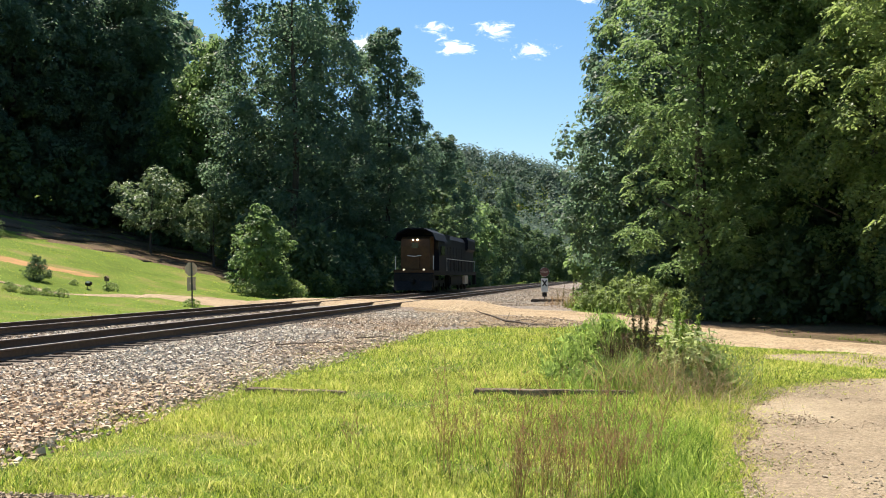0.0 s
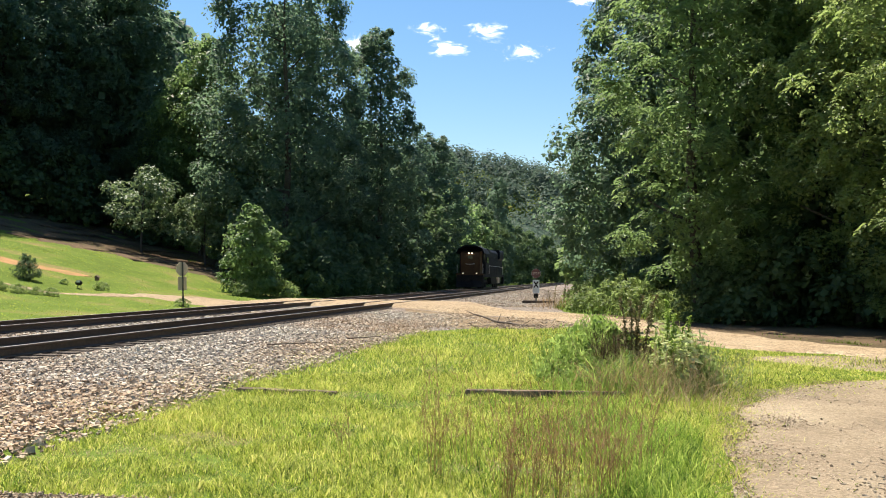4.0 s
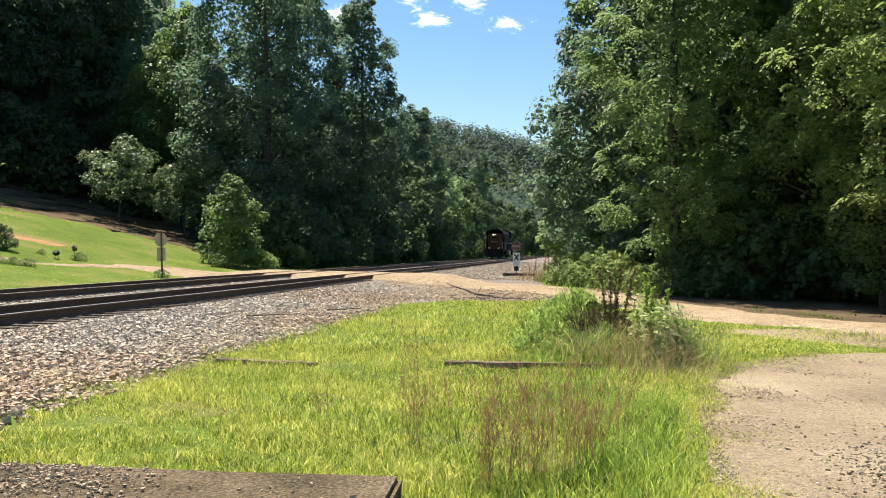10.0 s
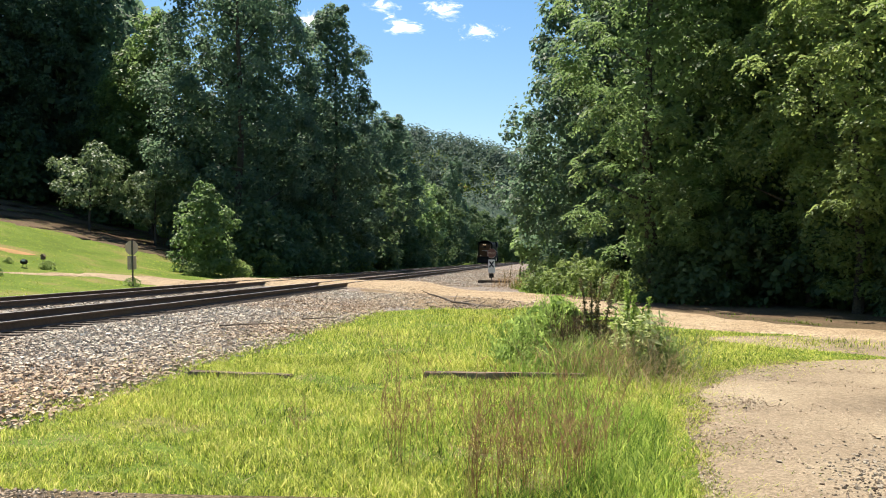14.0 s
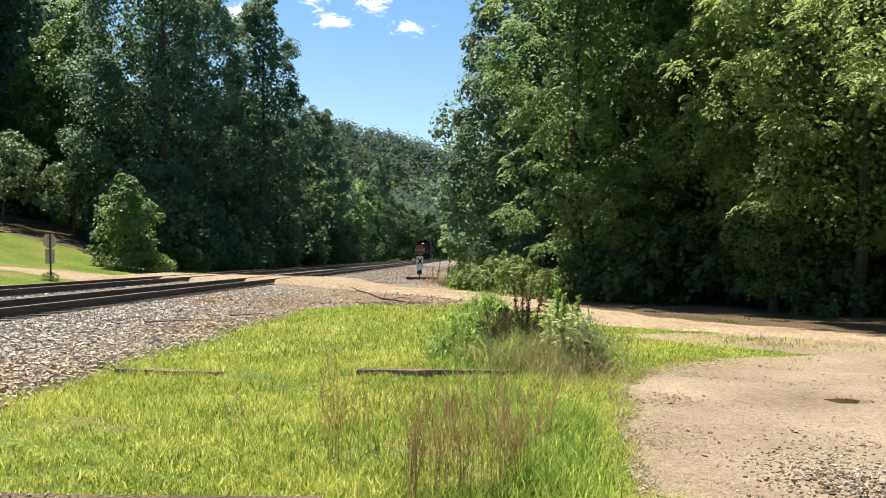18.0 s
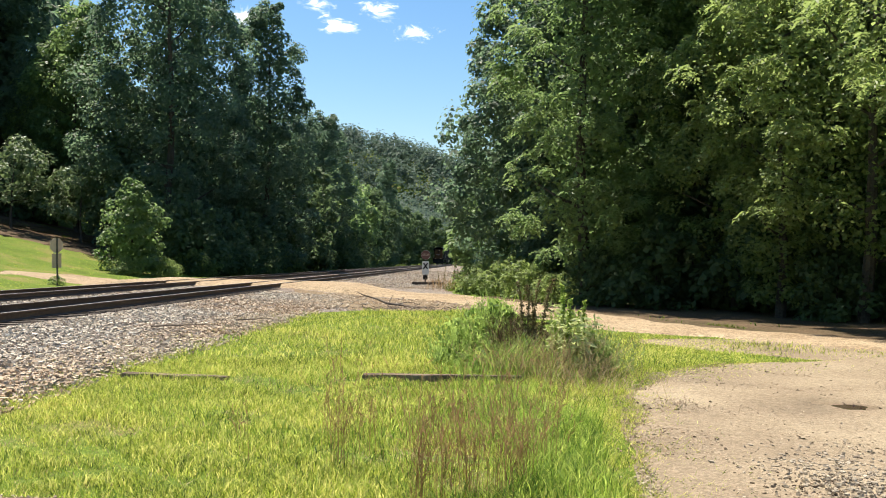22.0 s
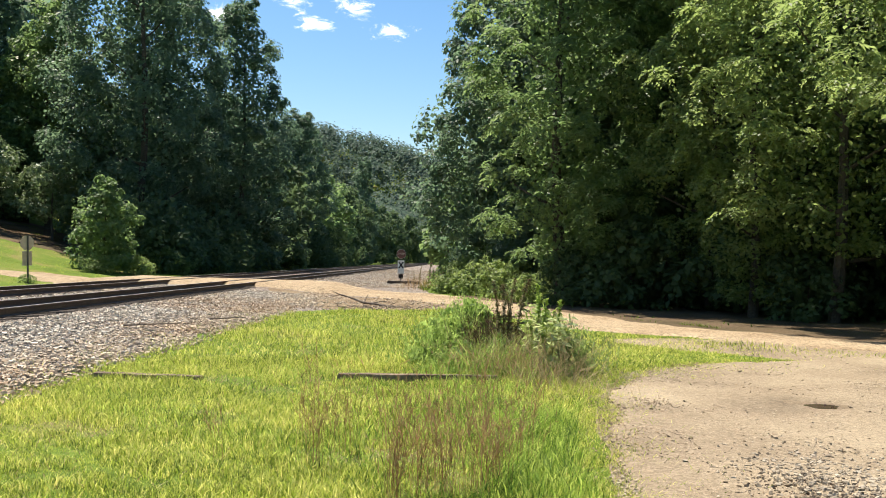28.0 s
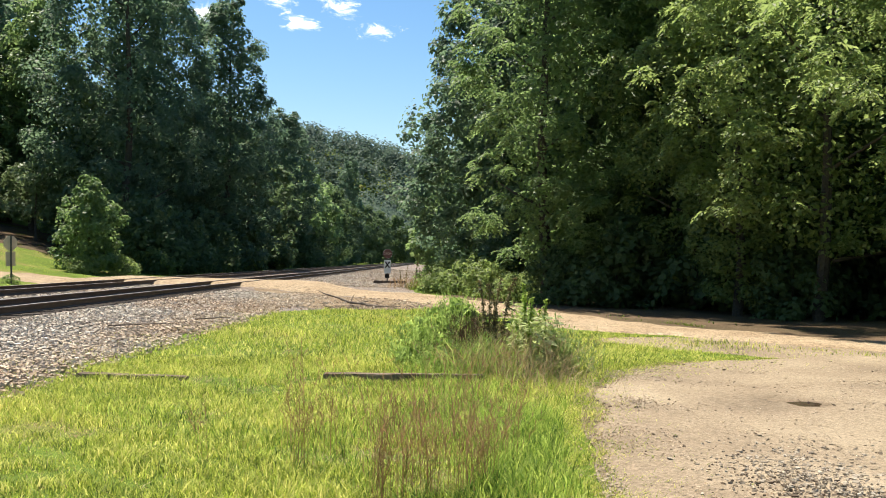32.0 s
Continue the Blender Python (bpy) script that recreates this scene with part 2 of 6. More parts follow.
M_LEAF_PALE = leafy("pale_leaves", (0.07, 0.11, 0.05), (0.13, 0.185, 0.08), (0.24, 0.3, 0.15), 0.4, 0.45, 0.5, vary=0.3)
# bluish aerial haze is put into these leaf colours
M_HAZED_LEAF = leafy("hazed_far_foliage", (0.046, 0.075, 0.06), (0.082, 0.122, 0.09), (0.125, 0.168, 0.118), 0.35, big=0.03, vary=0.3)
M_GRASS = leafy("grass_blades", (0.058, 0.095, 0.016), (0.285, 0.36, 0.05), (0.62, 0.58, 0.18), 0.55, big=0.9, vary=0.66)
M_LUSH = leafy("lush_grass_blades", (0.04, 0.09, 0.014), (0.19, 0.3, 0.04), (0.44, 0.52, 0.12), 0.55, big=0.9, vary=0.8)
M_MEADOW = leafy("meadow_blades", (0.13, 0.2, 0.025), (0.24, 0.31, 0.045), (0.42, 0.44, 0.12), 0.6, big=0.2)
M_VERGE = leafy("verge_blades", (0.05, 0.09, 0.014), (0.1, 0.155, 0.022), (0.19, 0.23, 0.045), 0.4, big=0.5)
M_WEED = leafy("weed_blades", (0.085, 0.145, 0.03), (0.21, 0.31, 0.06), (0.4, 0.47, 0.14), 0.6, big=2.5)
M_WEEDLEAF = leafy("weed_leaves", (0.1, 0.16, 0.04), (0.23, 0.33, 0.08), (0.38, 0.47, 0.14), 0.6, 0.6, 0.2, big=2.0)
M_DOCK = leafy("dark_olive_seed_stalk", (0.095, 0.08, 0.036), (0.175, 0.145, 0.066), (0.28, 0.235, 0.11), 0.25, 0.7, 0.15, big=3.0)
M_STRAW = leafy("dry_stems", (0.17, 0.1, 0.046), (0.32, 0.21, 0.105), (0.5, 0.37, 0.2), 0.35, big=2.0)
M_SEEDSTEM = leafy("red_brown_seed_stems", (0.15, 0.085, 0.04), (0.27, 0.165, 0.078), (0.42, 0.29, 0.15), 0.35, big=2.0)
M_TAN = leafy("tan_straw", (0.15, 0.115, 0.055), (0.28, 0.22, 0.11), (0.45, 0.37, 0.2), 0.35, big=2.0)
M_THATCH = leafy("dry_thatch", (0.2, 0.14, 0.07), (0.36, 0.27, 0.14), (0.52, 0.43, 0.25), 0.3, big=2.0)
M_MULLEIN = leafy("woolly_pale_leaves", (0.26, 0.32, 0.12), (0.44, 0.49, 0.22), (0.58, 0.6, 0.34), 0.4, big=2.0)
M_EARTH = surface("stony_earth", [(0.3, (0.12, 0.088, 0.056)), (0.5, (0.24, 0.18, 0.115)), (0.7, (0.4, 0.33, 0.235))],
                  [(0.38, (0.19, 0.13, 0.08)), (0.6, (0.32, 0.25, 0.165))], 9, 0.5, 0.95, bump=0.9, dist=0.03, pebble=38)
M_STALK = leafy("brown_stalks", (0.045, 0.026, 0.016), (0.095, 0.058, 0.034), (0.17, 0.115, 0.065), 0.15, big=2.0)
# blue and yellow are darkened: the locomotive's tree shade is in the paint
M_BLUE = surface("grimy_shaded_dark_blue_paint", [(0.3, (0.004, 0.006, 0.012)), (0.7, (0.008, 0.011, 0.02))], [(0.4, (0.005, 0.006, 0.01)), (0.7, (0.012, 0.012, 0.014))], 5, 0.8, 0.7, bump=0.05)
M_YELLOW = surface("grimy_shaded_yellow_paint", [(0.3, (0.058, 0.03, 0.014)), (0.7, (0.1, 0.052, 0.02))], [(0.4, (0.042, 0.025, 0.013)), (0.7, (0.095, 0.052, 0.023))], 6, 1.1, 0.55, bump=0.05)
M_BLACK = surface("grimy_black_steel", [(0.3, (0.008, 0.008, 0.008)), (0.7, (0.025, 0.023, 0.021))], [(0.4, (0.012, 0.011, 0.01)), (0.7, (0.04, 0.034, 0.028))], 7, 1.0, 0.7, bump=0.15)
M_WHITE = surface("white_paint", [(0.3, (0.66, 0.65, 0.62)), (0.7, (0.8, 0.79, 0.77))], [(0.4, (0.55, 0.53, 0.5)), (0.7, (0.8, 0.79, 0.77))], 8, 2.5, 0.5, bump=0.03)
M_RED = surface("faded_red_sheeting", [(0.3, (0.11, 0.036, 0.026)), (0.7, (0.16, 0.055, 0.038))], [(0.4, (0.1, 0.042, 0.03)), (0.7, (0.16, 0.065, 0.048))], 8, 3, 0.55, bump=0.03)
M_ALU = surface("bare_sign_metal", [(0.3, (0.6, 0.48, 0.36)), (0.7, (0.74, 0.6, 0.46))], [(0.4, (0.52, 0.4, 0.29)), (0.7, (0.72, 0.59, 0.46))], 8, 3, 0.6, bump=0.05)
M_POST = surface("weathered_post", [(0.3, (0.06, 0.05, 0.04)), (0.7, (0.14, 0.12, 0.1))], [(0.4, (0.07, 0.06, 0.05)), (0.7, (0.15, 0.13, 0.11))], 12, 3, 0.8, bump=0.2)
M_GLASS = surface("dark_window_glass", [(0.3, (0.01, 0.011, 0.012)), (0.7, (0.02, 0.021, 0.022))], [(0.4, (0.01, 0.01, 0.01)), (0.7, (0.03, 0.03, 0.03))], 3, 1, 0.08, bump=0.0)
M_HEADLIGHT = glowing("headlight_lens", (1.0, 0.86, 0.62), 4)
M_DITCH = glowing("ditch_light_lens", (1.0, 0.8, 0.55), 0.3)
M_WATER = surface("muddy_water", [(0.3, (0.05, 0.034, 0.022)), (0.7, (0.09, 0.064, 0.042))], [(0.4, (0.05, 0.035, 0.023)), (0.7, (0.1, 0.072, 0.048))], 9, 5, 0.1, bump=0.02)

for m in (M_BLUE, M_YELLOW, M_BLACK):
    m.node_tree.nodes["Principled BSDF"].inputs["Specular IOR Level"].default_value = 0.15


# ---- mesh helpers ----
def np_mesh(name, verts, k, mat):
    """A mesh of separate faces with k corners each from an array of corners."""
    verts = np.asarray(verts, np.float32).reshape(-1, 3)
    n = len(verts)
    me = bpy.data.meshes.new(name)
    me.vertices.add(n)
    me.loops.add(n)
    me.polygons.add(n // k)
    me.vertices.foreach_set("co", verts.ravel())
    me.loops.foreach_set("vertex_index", np.arange(n, dtype=np.int32))
    me.polygons.foreach_set("loop_start", np.arange(0, n, k, dtype=np.int32))
    me.polygons.foreach_set("use_smooth", np.zeros(n // k, bool))
    me.update(calc_edges=True)
    me.materials.append(mat)
    return me


def idx_mesh(name, verts, faces, mat, smooth=False):
    me = bpy.data.meshes.new(name)
    verts, faces = np.asarray(verts, np.float32).reshape(-1, 3), np.asarray(faces, np.int32)
    k = faces.shape[1]
    me.vertices.add(len(verts))
    me.loops.add(faces.size)
    me.polygons.add(len(faces))
    me.vertices.foreach_set("co", verts.ravel())
    me.loops.foreach_set("vertex_index", faces.ravel())
    me.polygons.foreach_set("loop_start", np.arange(0, faces.size, k, dtype=np.int32))
    me.polygons.foreach_set("use_smooth", np.full(len(faces), bool(smooth)))
    me.update(calc_edges=True)
    me.materials.append(mat)
    return me


def mesh_part(name, me, parent=None, label=""):
    ob = new(name, me)
    if parent is not None:
        ob.parent = parent
    return tagged(ob, label)


def part(name, bm, mat, parent, label="", smooth=False):
    me = bpy.data.meshes.new(name)
    if smooth:
        for f in bm.faces:
            f.smooth = True
    bm.to_mesh(me)
    bm.free()
    me.materials.append(mat)
    return mesh_part(name, me, parent, label)


def add_box(bm, x0, x1, y0, y1, z0, z1, bevel=0.0):
    r = bmesh.ops.create_cube(bm, size=1, matrix=Matrix.Translation(((x0 + x1) / 2, (y0 + y1) / 2, (z0 + z1) / 2)) @ Matrix.Diagonal((x1 - x0, y1 - y0, z1 - z0, 1)))
    if bevel:
        es = list({e for v in r["verts"] for e in v.link_edges})
        bmesh.ops.bevel(bm, geom=es, offset=bevel, segments=2, affect="EDGES", clamp_overlap=True)


def box(*a, bevel=0.0):
    bm = bmesh.new()
    add_box(bm, *a, bevel=bevel)
    return bm


def add_rod(bm, p, q, r0, r1=None, sides=8):
    p, q = Vector(p), Vector(q)
    m = Matrix.Translation((p + q) / 2) @ (q - p).to_track_quat("Z", "Y").to_matrix().to_4x4()
    bmesh.ops.create_cone(bm, cap_ends=True, segments=sides, radius1=r0, radius2=r0 if r1 is None else r1, depth=(q - p).length, matrix=m)


def rod(p, q, r0, r1=None, sides=8):
    bm = bmesh.new()
    add_rod(bm, p, q, r0, r1, sides)
    return bm


def prism(outline, axis, a, b):
    """An outline in the plane across the axis ('x' or 'y'), pushed from a to b."""
    bm = bmesh.new()
    put = (lambda u, v, w: (w, u, v)) if axis == "x" else (lambda u, v, w: (u, w, v))
    lo = [bm.verts.new(put(u, v, a)) for u, v in outline]
    hi = [bm.verts.new(put(u, v, b)) for u, v in outline]
    bm.faces.new(lo)
    bm.faces.new(hi[::-1])
    for i in range(len(outline)):
        j = (i + 1) % len(outline)
        bm.faces.new((lo[i], hi[i], hi[j], lo[j]))
    bmesh.ops.recalc_face_normals(bm, faces=bm.faces[:])
    return bm


# ---- lie of the land ----
NEAR_TRACK, FAR_TRACK, GAUGE = -10.76, -15.08, 1.505


def curve_x(y):
    """The line swings to the right in the distance."""
    return np.maximum(0.0, np.asarray(y, float) - 258.0) ** 2 / 660.0


def wave(x, y, s, seed=0.0):
    """A smooth cheap ripple between about -1 and 1."""
    x, y = np.asarray(x, float), np.asarray(y, float)
    return (np.sin(x / s + 1.7 * np.sin(y / s * 0.63 + seed) + seed) + np.sin(y / s * 1.13 + 1.3 * np.sin(x / s * 0.71 + 2 * seed)) + np.sin((x + y) / s * 1.9 + seed) * 0.6) / 2.6


PROFILE_X = [-900, -300, -120, -60, -45, -38, -28, -22, -19.0, -18.0, -17.0, -9.3, -8.9, -7.2, -5.3, -3, 0, 2, 10, 30, 60, 200, 900]
PROFILE_Z = [60, 40, 22, 9, 4.4, 2.8, 0.35, -0.35, -0.45, -0.42, -0.23, -0.23, -0.25, -0.36, -0.44, -0.42, -0.42, -0.46, -0.5, -0.2, 3, 25, 60]


def land(x, y):
    x, y = np.asarray(x, float), np.asarray(y, float)
    u = x - curve_x(y)
    z = np.interp(u, PROFILE_X, PROFILE_Z)
    t = np.clip((y - 430) / 170, 0, 1)
    z = np.maximum(z, 84 * (t * t * (3 - 2 * t)) * np.exp(-((x + 150) / 220) ** 2) - 1.0)
    off = np.clip((np.abs(u + 13) - 8) / 3, 0, 1)
    return z + off * (0.035 * wave(x, y, 0.9) + 0.03 * wave(x, y, 2.7, 1.0))


def land1(x, y):
    return float(land(x, y))


def axis_steps(lo, a, b, hi, fine, grow=1.25):
    mid = list(np.arange(a, b + fine / 2, fine))
    left, right, s = [], [], fine
    while (left[-1] if left else a) > lo:
        s *= grow
        left.append((left[-1] if left else a) - s)
    s = fine
    while (right[-1] if right else b) < hi:
        s *= grow
        right.append((right[-1] if right else b) + s)
    return np.array(left[::-1] + mid + right)


def sheet(name, xs, ys, height, mat):
    X, Y = np.meshgrid(xs, ys)
    Z = height(X, Y)
    nx, ny = len(xs), len(ys)
    i = np.arange(nx * ny).reshape(ny, nx)
    faces = np.stack([i[:-1, :-1], i[:-1, 1:], i[1:, 1:], i[1:, :-1]], -1).reshape(-1, 4)
    return mesh_part(name, idx_mesh(name, np.stack([X, Y, Z], -1), faces, mat, True))


ground = sheet("ground", axis_steps(-1800, -32, 22, 1800, 0.4), axis_steps(-400, -2, 70, 3000, 0.5), land, M_SOIL)
tagged(ground, "grassy trackside ground rising to a wooded hill", "ground", kind="structure")


def ribbon(name, left, right, across, height, mat, step=0.5, ragged=0.15, seed=0.0):
    """A strip between two edge lines, its edges frayed."""
    def dense(line):
        line = np.array(line, float)
        d = np.r_[0, np.cumsum(np.linalg.norm(np.diff(line, axis=0), axis=1))]
        return line, d / d[-1], d[-1]
    (l, dl, len_l), (r, dr, len_r) = dense(left), dense(right)
    n = int(max(len_l, len_r) / step) + 2
    t = np.linspace(0, 1, n)
    L = np.stack([np.interp(t, dl, l[:, 0]), np.interp(t, dl, l[:, 1])], -1)
    R = np.stack([np.interp(t, dr, r[:, 0]), np.interp(t, dr, r[:, 1])], -1)
    L[:, 0] += ragged * wave(t * len_l, 0, 0.45, seed)
    L[:, 1] += ragged * wave(t * len_l, 3, 0.31, seed)
    R[:, 0] += ragged * wave(t * len_r, 7, 0.45, seed)
    R[:, 1] += ragged * wave(t * len_r, 9, 0.33, seed)
    s = np.linspace(0, 1, across)[None, :, None]
    P = L[:, None] * (1 - s) + R[:, None] * s
    edge = np.minimum(s[..., 0], 1 - s[..., 0]) * across
    Z = height(P[..., 0], P[..., 1], edge)
    i = np.arange(n * across).reshape(n, across)
    faces = np.stack([i[:-1, :-1], i[:-1, 1:], i[1:, 1:], i[1:, :-1]], -1).reshape(-1, 4)
    return mesh_part(name, idx_mesh(name, np.concatenate([P, Z[..., None]], -1), faces, mat, True))


# ballast under and beside both tracks
ys = axis_steps(-40, 0, 60, 430, 0.6, 1.12)
cx = curve_x(ys)
ballast_edge = np.interp(ys, [-40, 26.5, 28.5, 31, 36, 42, 50, 110, 190, 430], [-5.3, -5.3, -4.2, -0.9, -0.6, -0.9, -1.9, -1.9, -5.0, -5.3])
ballast = ribbon("ballast_bed", np.stack([cx - 18.9, ys], -1), np.stack([cx + ballast_edge, ys], -1), 44,
                 lambda x, y, e: land(x, y) - 0.05 + 0.068 * np.clip(e, 0, 1) + 0.01 * wave(x, y, 0.15), M_BALLAST, 0.6, 0.22)
tagged(ballast, "grey and rusty crushed stone railway ballast", "ballast", kind="structure")


def road_height(x, y, e):
    z = land(x, y)
    d = np.abs(x + 12.9)
    k = np.clip((9.0 - d) / 3.6, 0, 1)
    k = k * k * (3 - 2 * k)
    e = np.clip(e / 2.6, 0, 1)
    e = e * e * (3 - 2 * e)
    return z - 0.05 + e * (0.085 + k * (-0.035 - 0.035 - z)) + e * 0.012 * wave(x, y, 0.7)


ROAD_FAR = [(-60, 37), (-45, 37.5), (-36, 39.2), (-31, 40.3), (-28.4, 41.7), (-26.8, 43.6), (-26.4, 50), (-23, 54), (-17, 52), (-9.5, 50.5), (-6.8, 48.5), (-3.6, 46.0), (-0.4, 43.0), (3.6, 31.6), (5.8, 26.6), (8.2, 24.0), (14.2, 19.4), (25.4, 15.0)]
ROAD_NEAR = [(-60, 36.4), (-45, 37.0), (-36, 38.7), (-31, 39.75), (-27.9, 41.15), (-25.8, 43.0), (-25.2, 46.4), (-22.5, 46), (-17, 42.5), (-10, 42.0), (-7.5, 40.8), (-3.6, 37.6), (-0.4, 32.8), (2.4, 23.4), (4.25, 21.6), (6.5, 20), (13, 15.5), (26, 10)]
road = ribbon("road", ROAD_FAR, ROAD_NEAR, 24, road_height, M_ROAD, 0.35, 0.3, 2.0)
tagged(road, "pale tan dirt road over a level crossing", "dirt road", kind="structure")

LOT_LEFT = [(1.2, -6), (1.15, 2), (1.25, 6.5), (1.5, 9.2), (1.95, 12), (2.7, 13.9), (4.1, 15.5), (6.2, 16.8), (9, 17.4), (14, 16.0)]
LOT_RIGHT = [(9, -6), (10, 0), (11, 3), (12, 5), (13, 7), (14, 8.5), (15, 10), (15.5, 11.5), (16, 13), (16.5, 14.5)]
lot = ribbon("gravel_lot", [(x - 0.2, y) for x, y in LOT_LEFT[:5]] + [(x - 0.15, y + 0.1) for x, y in LOT_LEFT[5:]], LOT_RIGHT, 40, lambda x, y, e: land(x, y) - 0.012 + 0.035 * np.clip(e, 0, 1)
             - 0.012 * np.exp(-(((x - 4.4) / 0.4) ** 2 + ((y - 11.0) / 0.45) ** 2)) + 0.01 * wave(x, y, 0.4, 3), M_LOT, 0.4, 0.16, 4.0)
gravel_track = ribbon("gravel_track", [(3.6, 20.4), (6.3, 21.0), (10.3, 18.4), (15.4, 15.6)], [(3.4, 19.7), (5.4, 17.2), (9.4, 15.2), (14.4, 12.8)], 14,
                      lambda x, y, e: land(x, y) - 0.012 + 0.03 * np.clip(e, 0, 1) + 0.008 * wave(x, y, 0.4, 3), M_LOT, 0.4, 0.3, 5.0)
tagged(gravel_track, "thin worn gravel strip grown over with grass", "gravel track", kind="structure")
tagged(lot, "worn gravel and dirt pull-off", "gravel lot", kind="structure")


litter = ribbon("litter_and_shade", [(-64, 56), (-48, 61), (-38, 66), (-29, 69)], [(-64, 84), (-48, 88), (-38, 90), (-27, 84)], 30,
                lambda x, y, e: land(x, y) - 0.03 + 0.05 * np.clip(e, 0, 1), M_LITTER_SHADE, 0.7, 1.6, 7.0)
tagged(litter, "brown leaf litter and bare soil under the trees", "leaf litter", kind="structure")
dirt = ribbon("bare_dirt", [(-41.5, 49.5), (-37.5, 49.0), (-34.2, 50.2), (-31.5, 51.0)], [(-39.6, 45.6), (-36.4, 45.8), (-33.2, 47.8), (-31.0, 50.0)], 9,
              lambda x, y, e: land(x, y) - 0.03 + 0.05 * np.clip(e, 0, 1), M_CLAY, 0.3, 0.3, 8.0)
tagged(dirt, "strip of bare orange clay in the meadow", "bare dirt", kind="structure")


# dark strip painted where the roadside trees' shade lies on the verge
verge_shade = ribbon("litter_and_shade", [(-0.4, 42.0), (2.4, 31.8), (4.8, 26.2), (7.2, 23.4), (13.3, 18.7), (27, 13.4)], [(6, 46), (9, 37), (12, 33), (15, 31), (19, 29), (30, 26)], 24,
                     lambda x, y, e: land(x, y) - 0.03 + 0.05 * np.clip(e, 0, 1) + 0.02 * wave(x, y, 0.5, 3), M_LITTER_SHADE, 0.5, 0.4, 6.0)
tagged(verge_shade, "dark brown litter strip standing in for tree shade on the verge", "leaf litter", kind="structure")
earth = ribbon("bare_earth", [(-9.2, 42.2), (-6.1, 40.2), (-2.8, 37.2), (0.2, 32.2)], [(-6.2, 30.2), (-4.3, 28.6), (-2.2, 28.7), (-0.4, 28.6)], 14,
               lambda x, y, e: land(x, y) - 0.012 + 0.044 * np.clip(e, 0, 1) + 0.012 * wave(x, y, 0.35, 2), M_EARTH, 0.4, 0.35, 9.0)
tagged(earth, "stony brown bare earth beside the crossing", "bare earth", kind="structure")


# ---- railway ----
def rail_profile():
    return [(-0.07, -0.186), (0.07, -0.186), (0.07, -0.175), (0.012, -0.15), (0.01, -0.05), (0.036, -0.036), (0.036, -0.008), (0.028, 0.0), (-0.028, 0.0), (-0.036, -0.008), (-0.036, -0.036), (-0.01, -0.05), (-0.012, -0.15), (-0.07, -0.175)]


def rail_mesh(x0):
    ys = np.r_[np.arange(-40, 258, 6.0), np.arange(258, 431, 4.0)]
    pr = np.array(rail_profile())
    k = len(pr)
    V = np.stack([np.stack([x0 + curve_x(y) + pr[:, 0], np.full(k, y), pr[:, 1]], -1) for y in ys])
    i = np.arange(len(ys) * k).reshape(len(ys), k)
    j = np.roll(i, -1, 1)
    faces = np.stack([i[:-1], j[:-1], j[1:], i[1:]], -1)
    me = idx_mesh("rail", V, faces.reshape(-1, 4), M_RAIL)
    me.materials.append(M_RAILTOP)
    top = np.zeros((len(ys) - 1, k), np.int32)
    top[:, 7] = 1
    me.polygons.foreach_set("material_index", top.ravel())
    return me


tie_bm = box(-1.3, 1.3, -0.11, 0.11, -0.37, -0.19, bevel=0.012)
tie_me = bpy.data.meshes.new("tie")
tie_bm.to_mesh(tie_me)
tie_bm.free()
tie_me.materials.append(M_TIE)


def track(x0, label, ties):
    ob = tagged(new("railway_track"), label, "railway track", "railway tracks")
    ob.location = (x0, 0, 0)
    for s in (-1, 1):
        mesh_part("rail", rail_mesh(s * GAUGE / 2), ob, "rusty steel rail with a polished head")
    rng = np.random.default_rng(7)
    far = bmesh.new()
    for n in range(620):
        y = -20 + n * 0.52
        if 40.5 < y < 51:
            continue
        if n < ties:
            t = mesh_part("tie", tie_me, ob)
            t.location = (rng.normal(0, 0.03), y, 0.0)
            t.rotation_euler[2] = rng.normal(0, 0.008)
        elif y < 300:
            cxx = float(curve_x(y))
            add_box(far, -1.3 + cxx, 1.3 + cxx, y - 0.11, y + 0.11, -0.37, -0.19)
    tagged(part("tie_run", far, M_TIE, ob), kind="stuff")
    return ob


track(NEAR_TRACK, "rusty rails on creosoted wooden ties, the nearer line", 160)
track(FAR_TRACK, "rusty rails on creosoted wooden ties, the farther line", 60)


# ---- stones and grass ----
ROCK = np.array([(-1, -1, -1), (1, -1, -1), (1, 1, -1), (-1, 1, -1), (-1, -1, 1), (1, -1, 1), (1, 1, 1), (-1, 1, 1)], float) * 0.62
ROCK_F = np.array([(4, 5, 6, 7), (0, 1, 5, 4), (1, 2, 6, 5), (2, 3, 7, 6), (3, 0, 4, 7)])


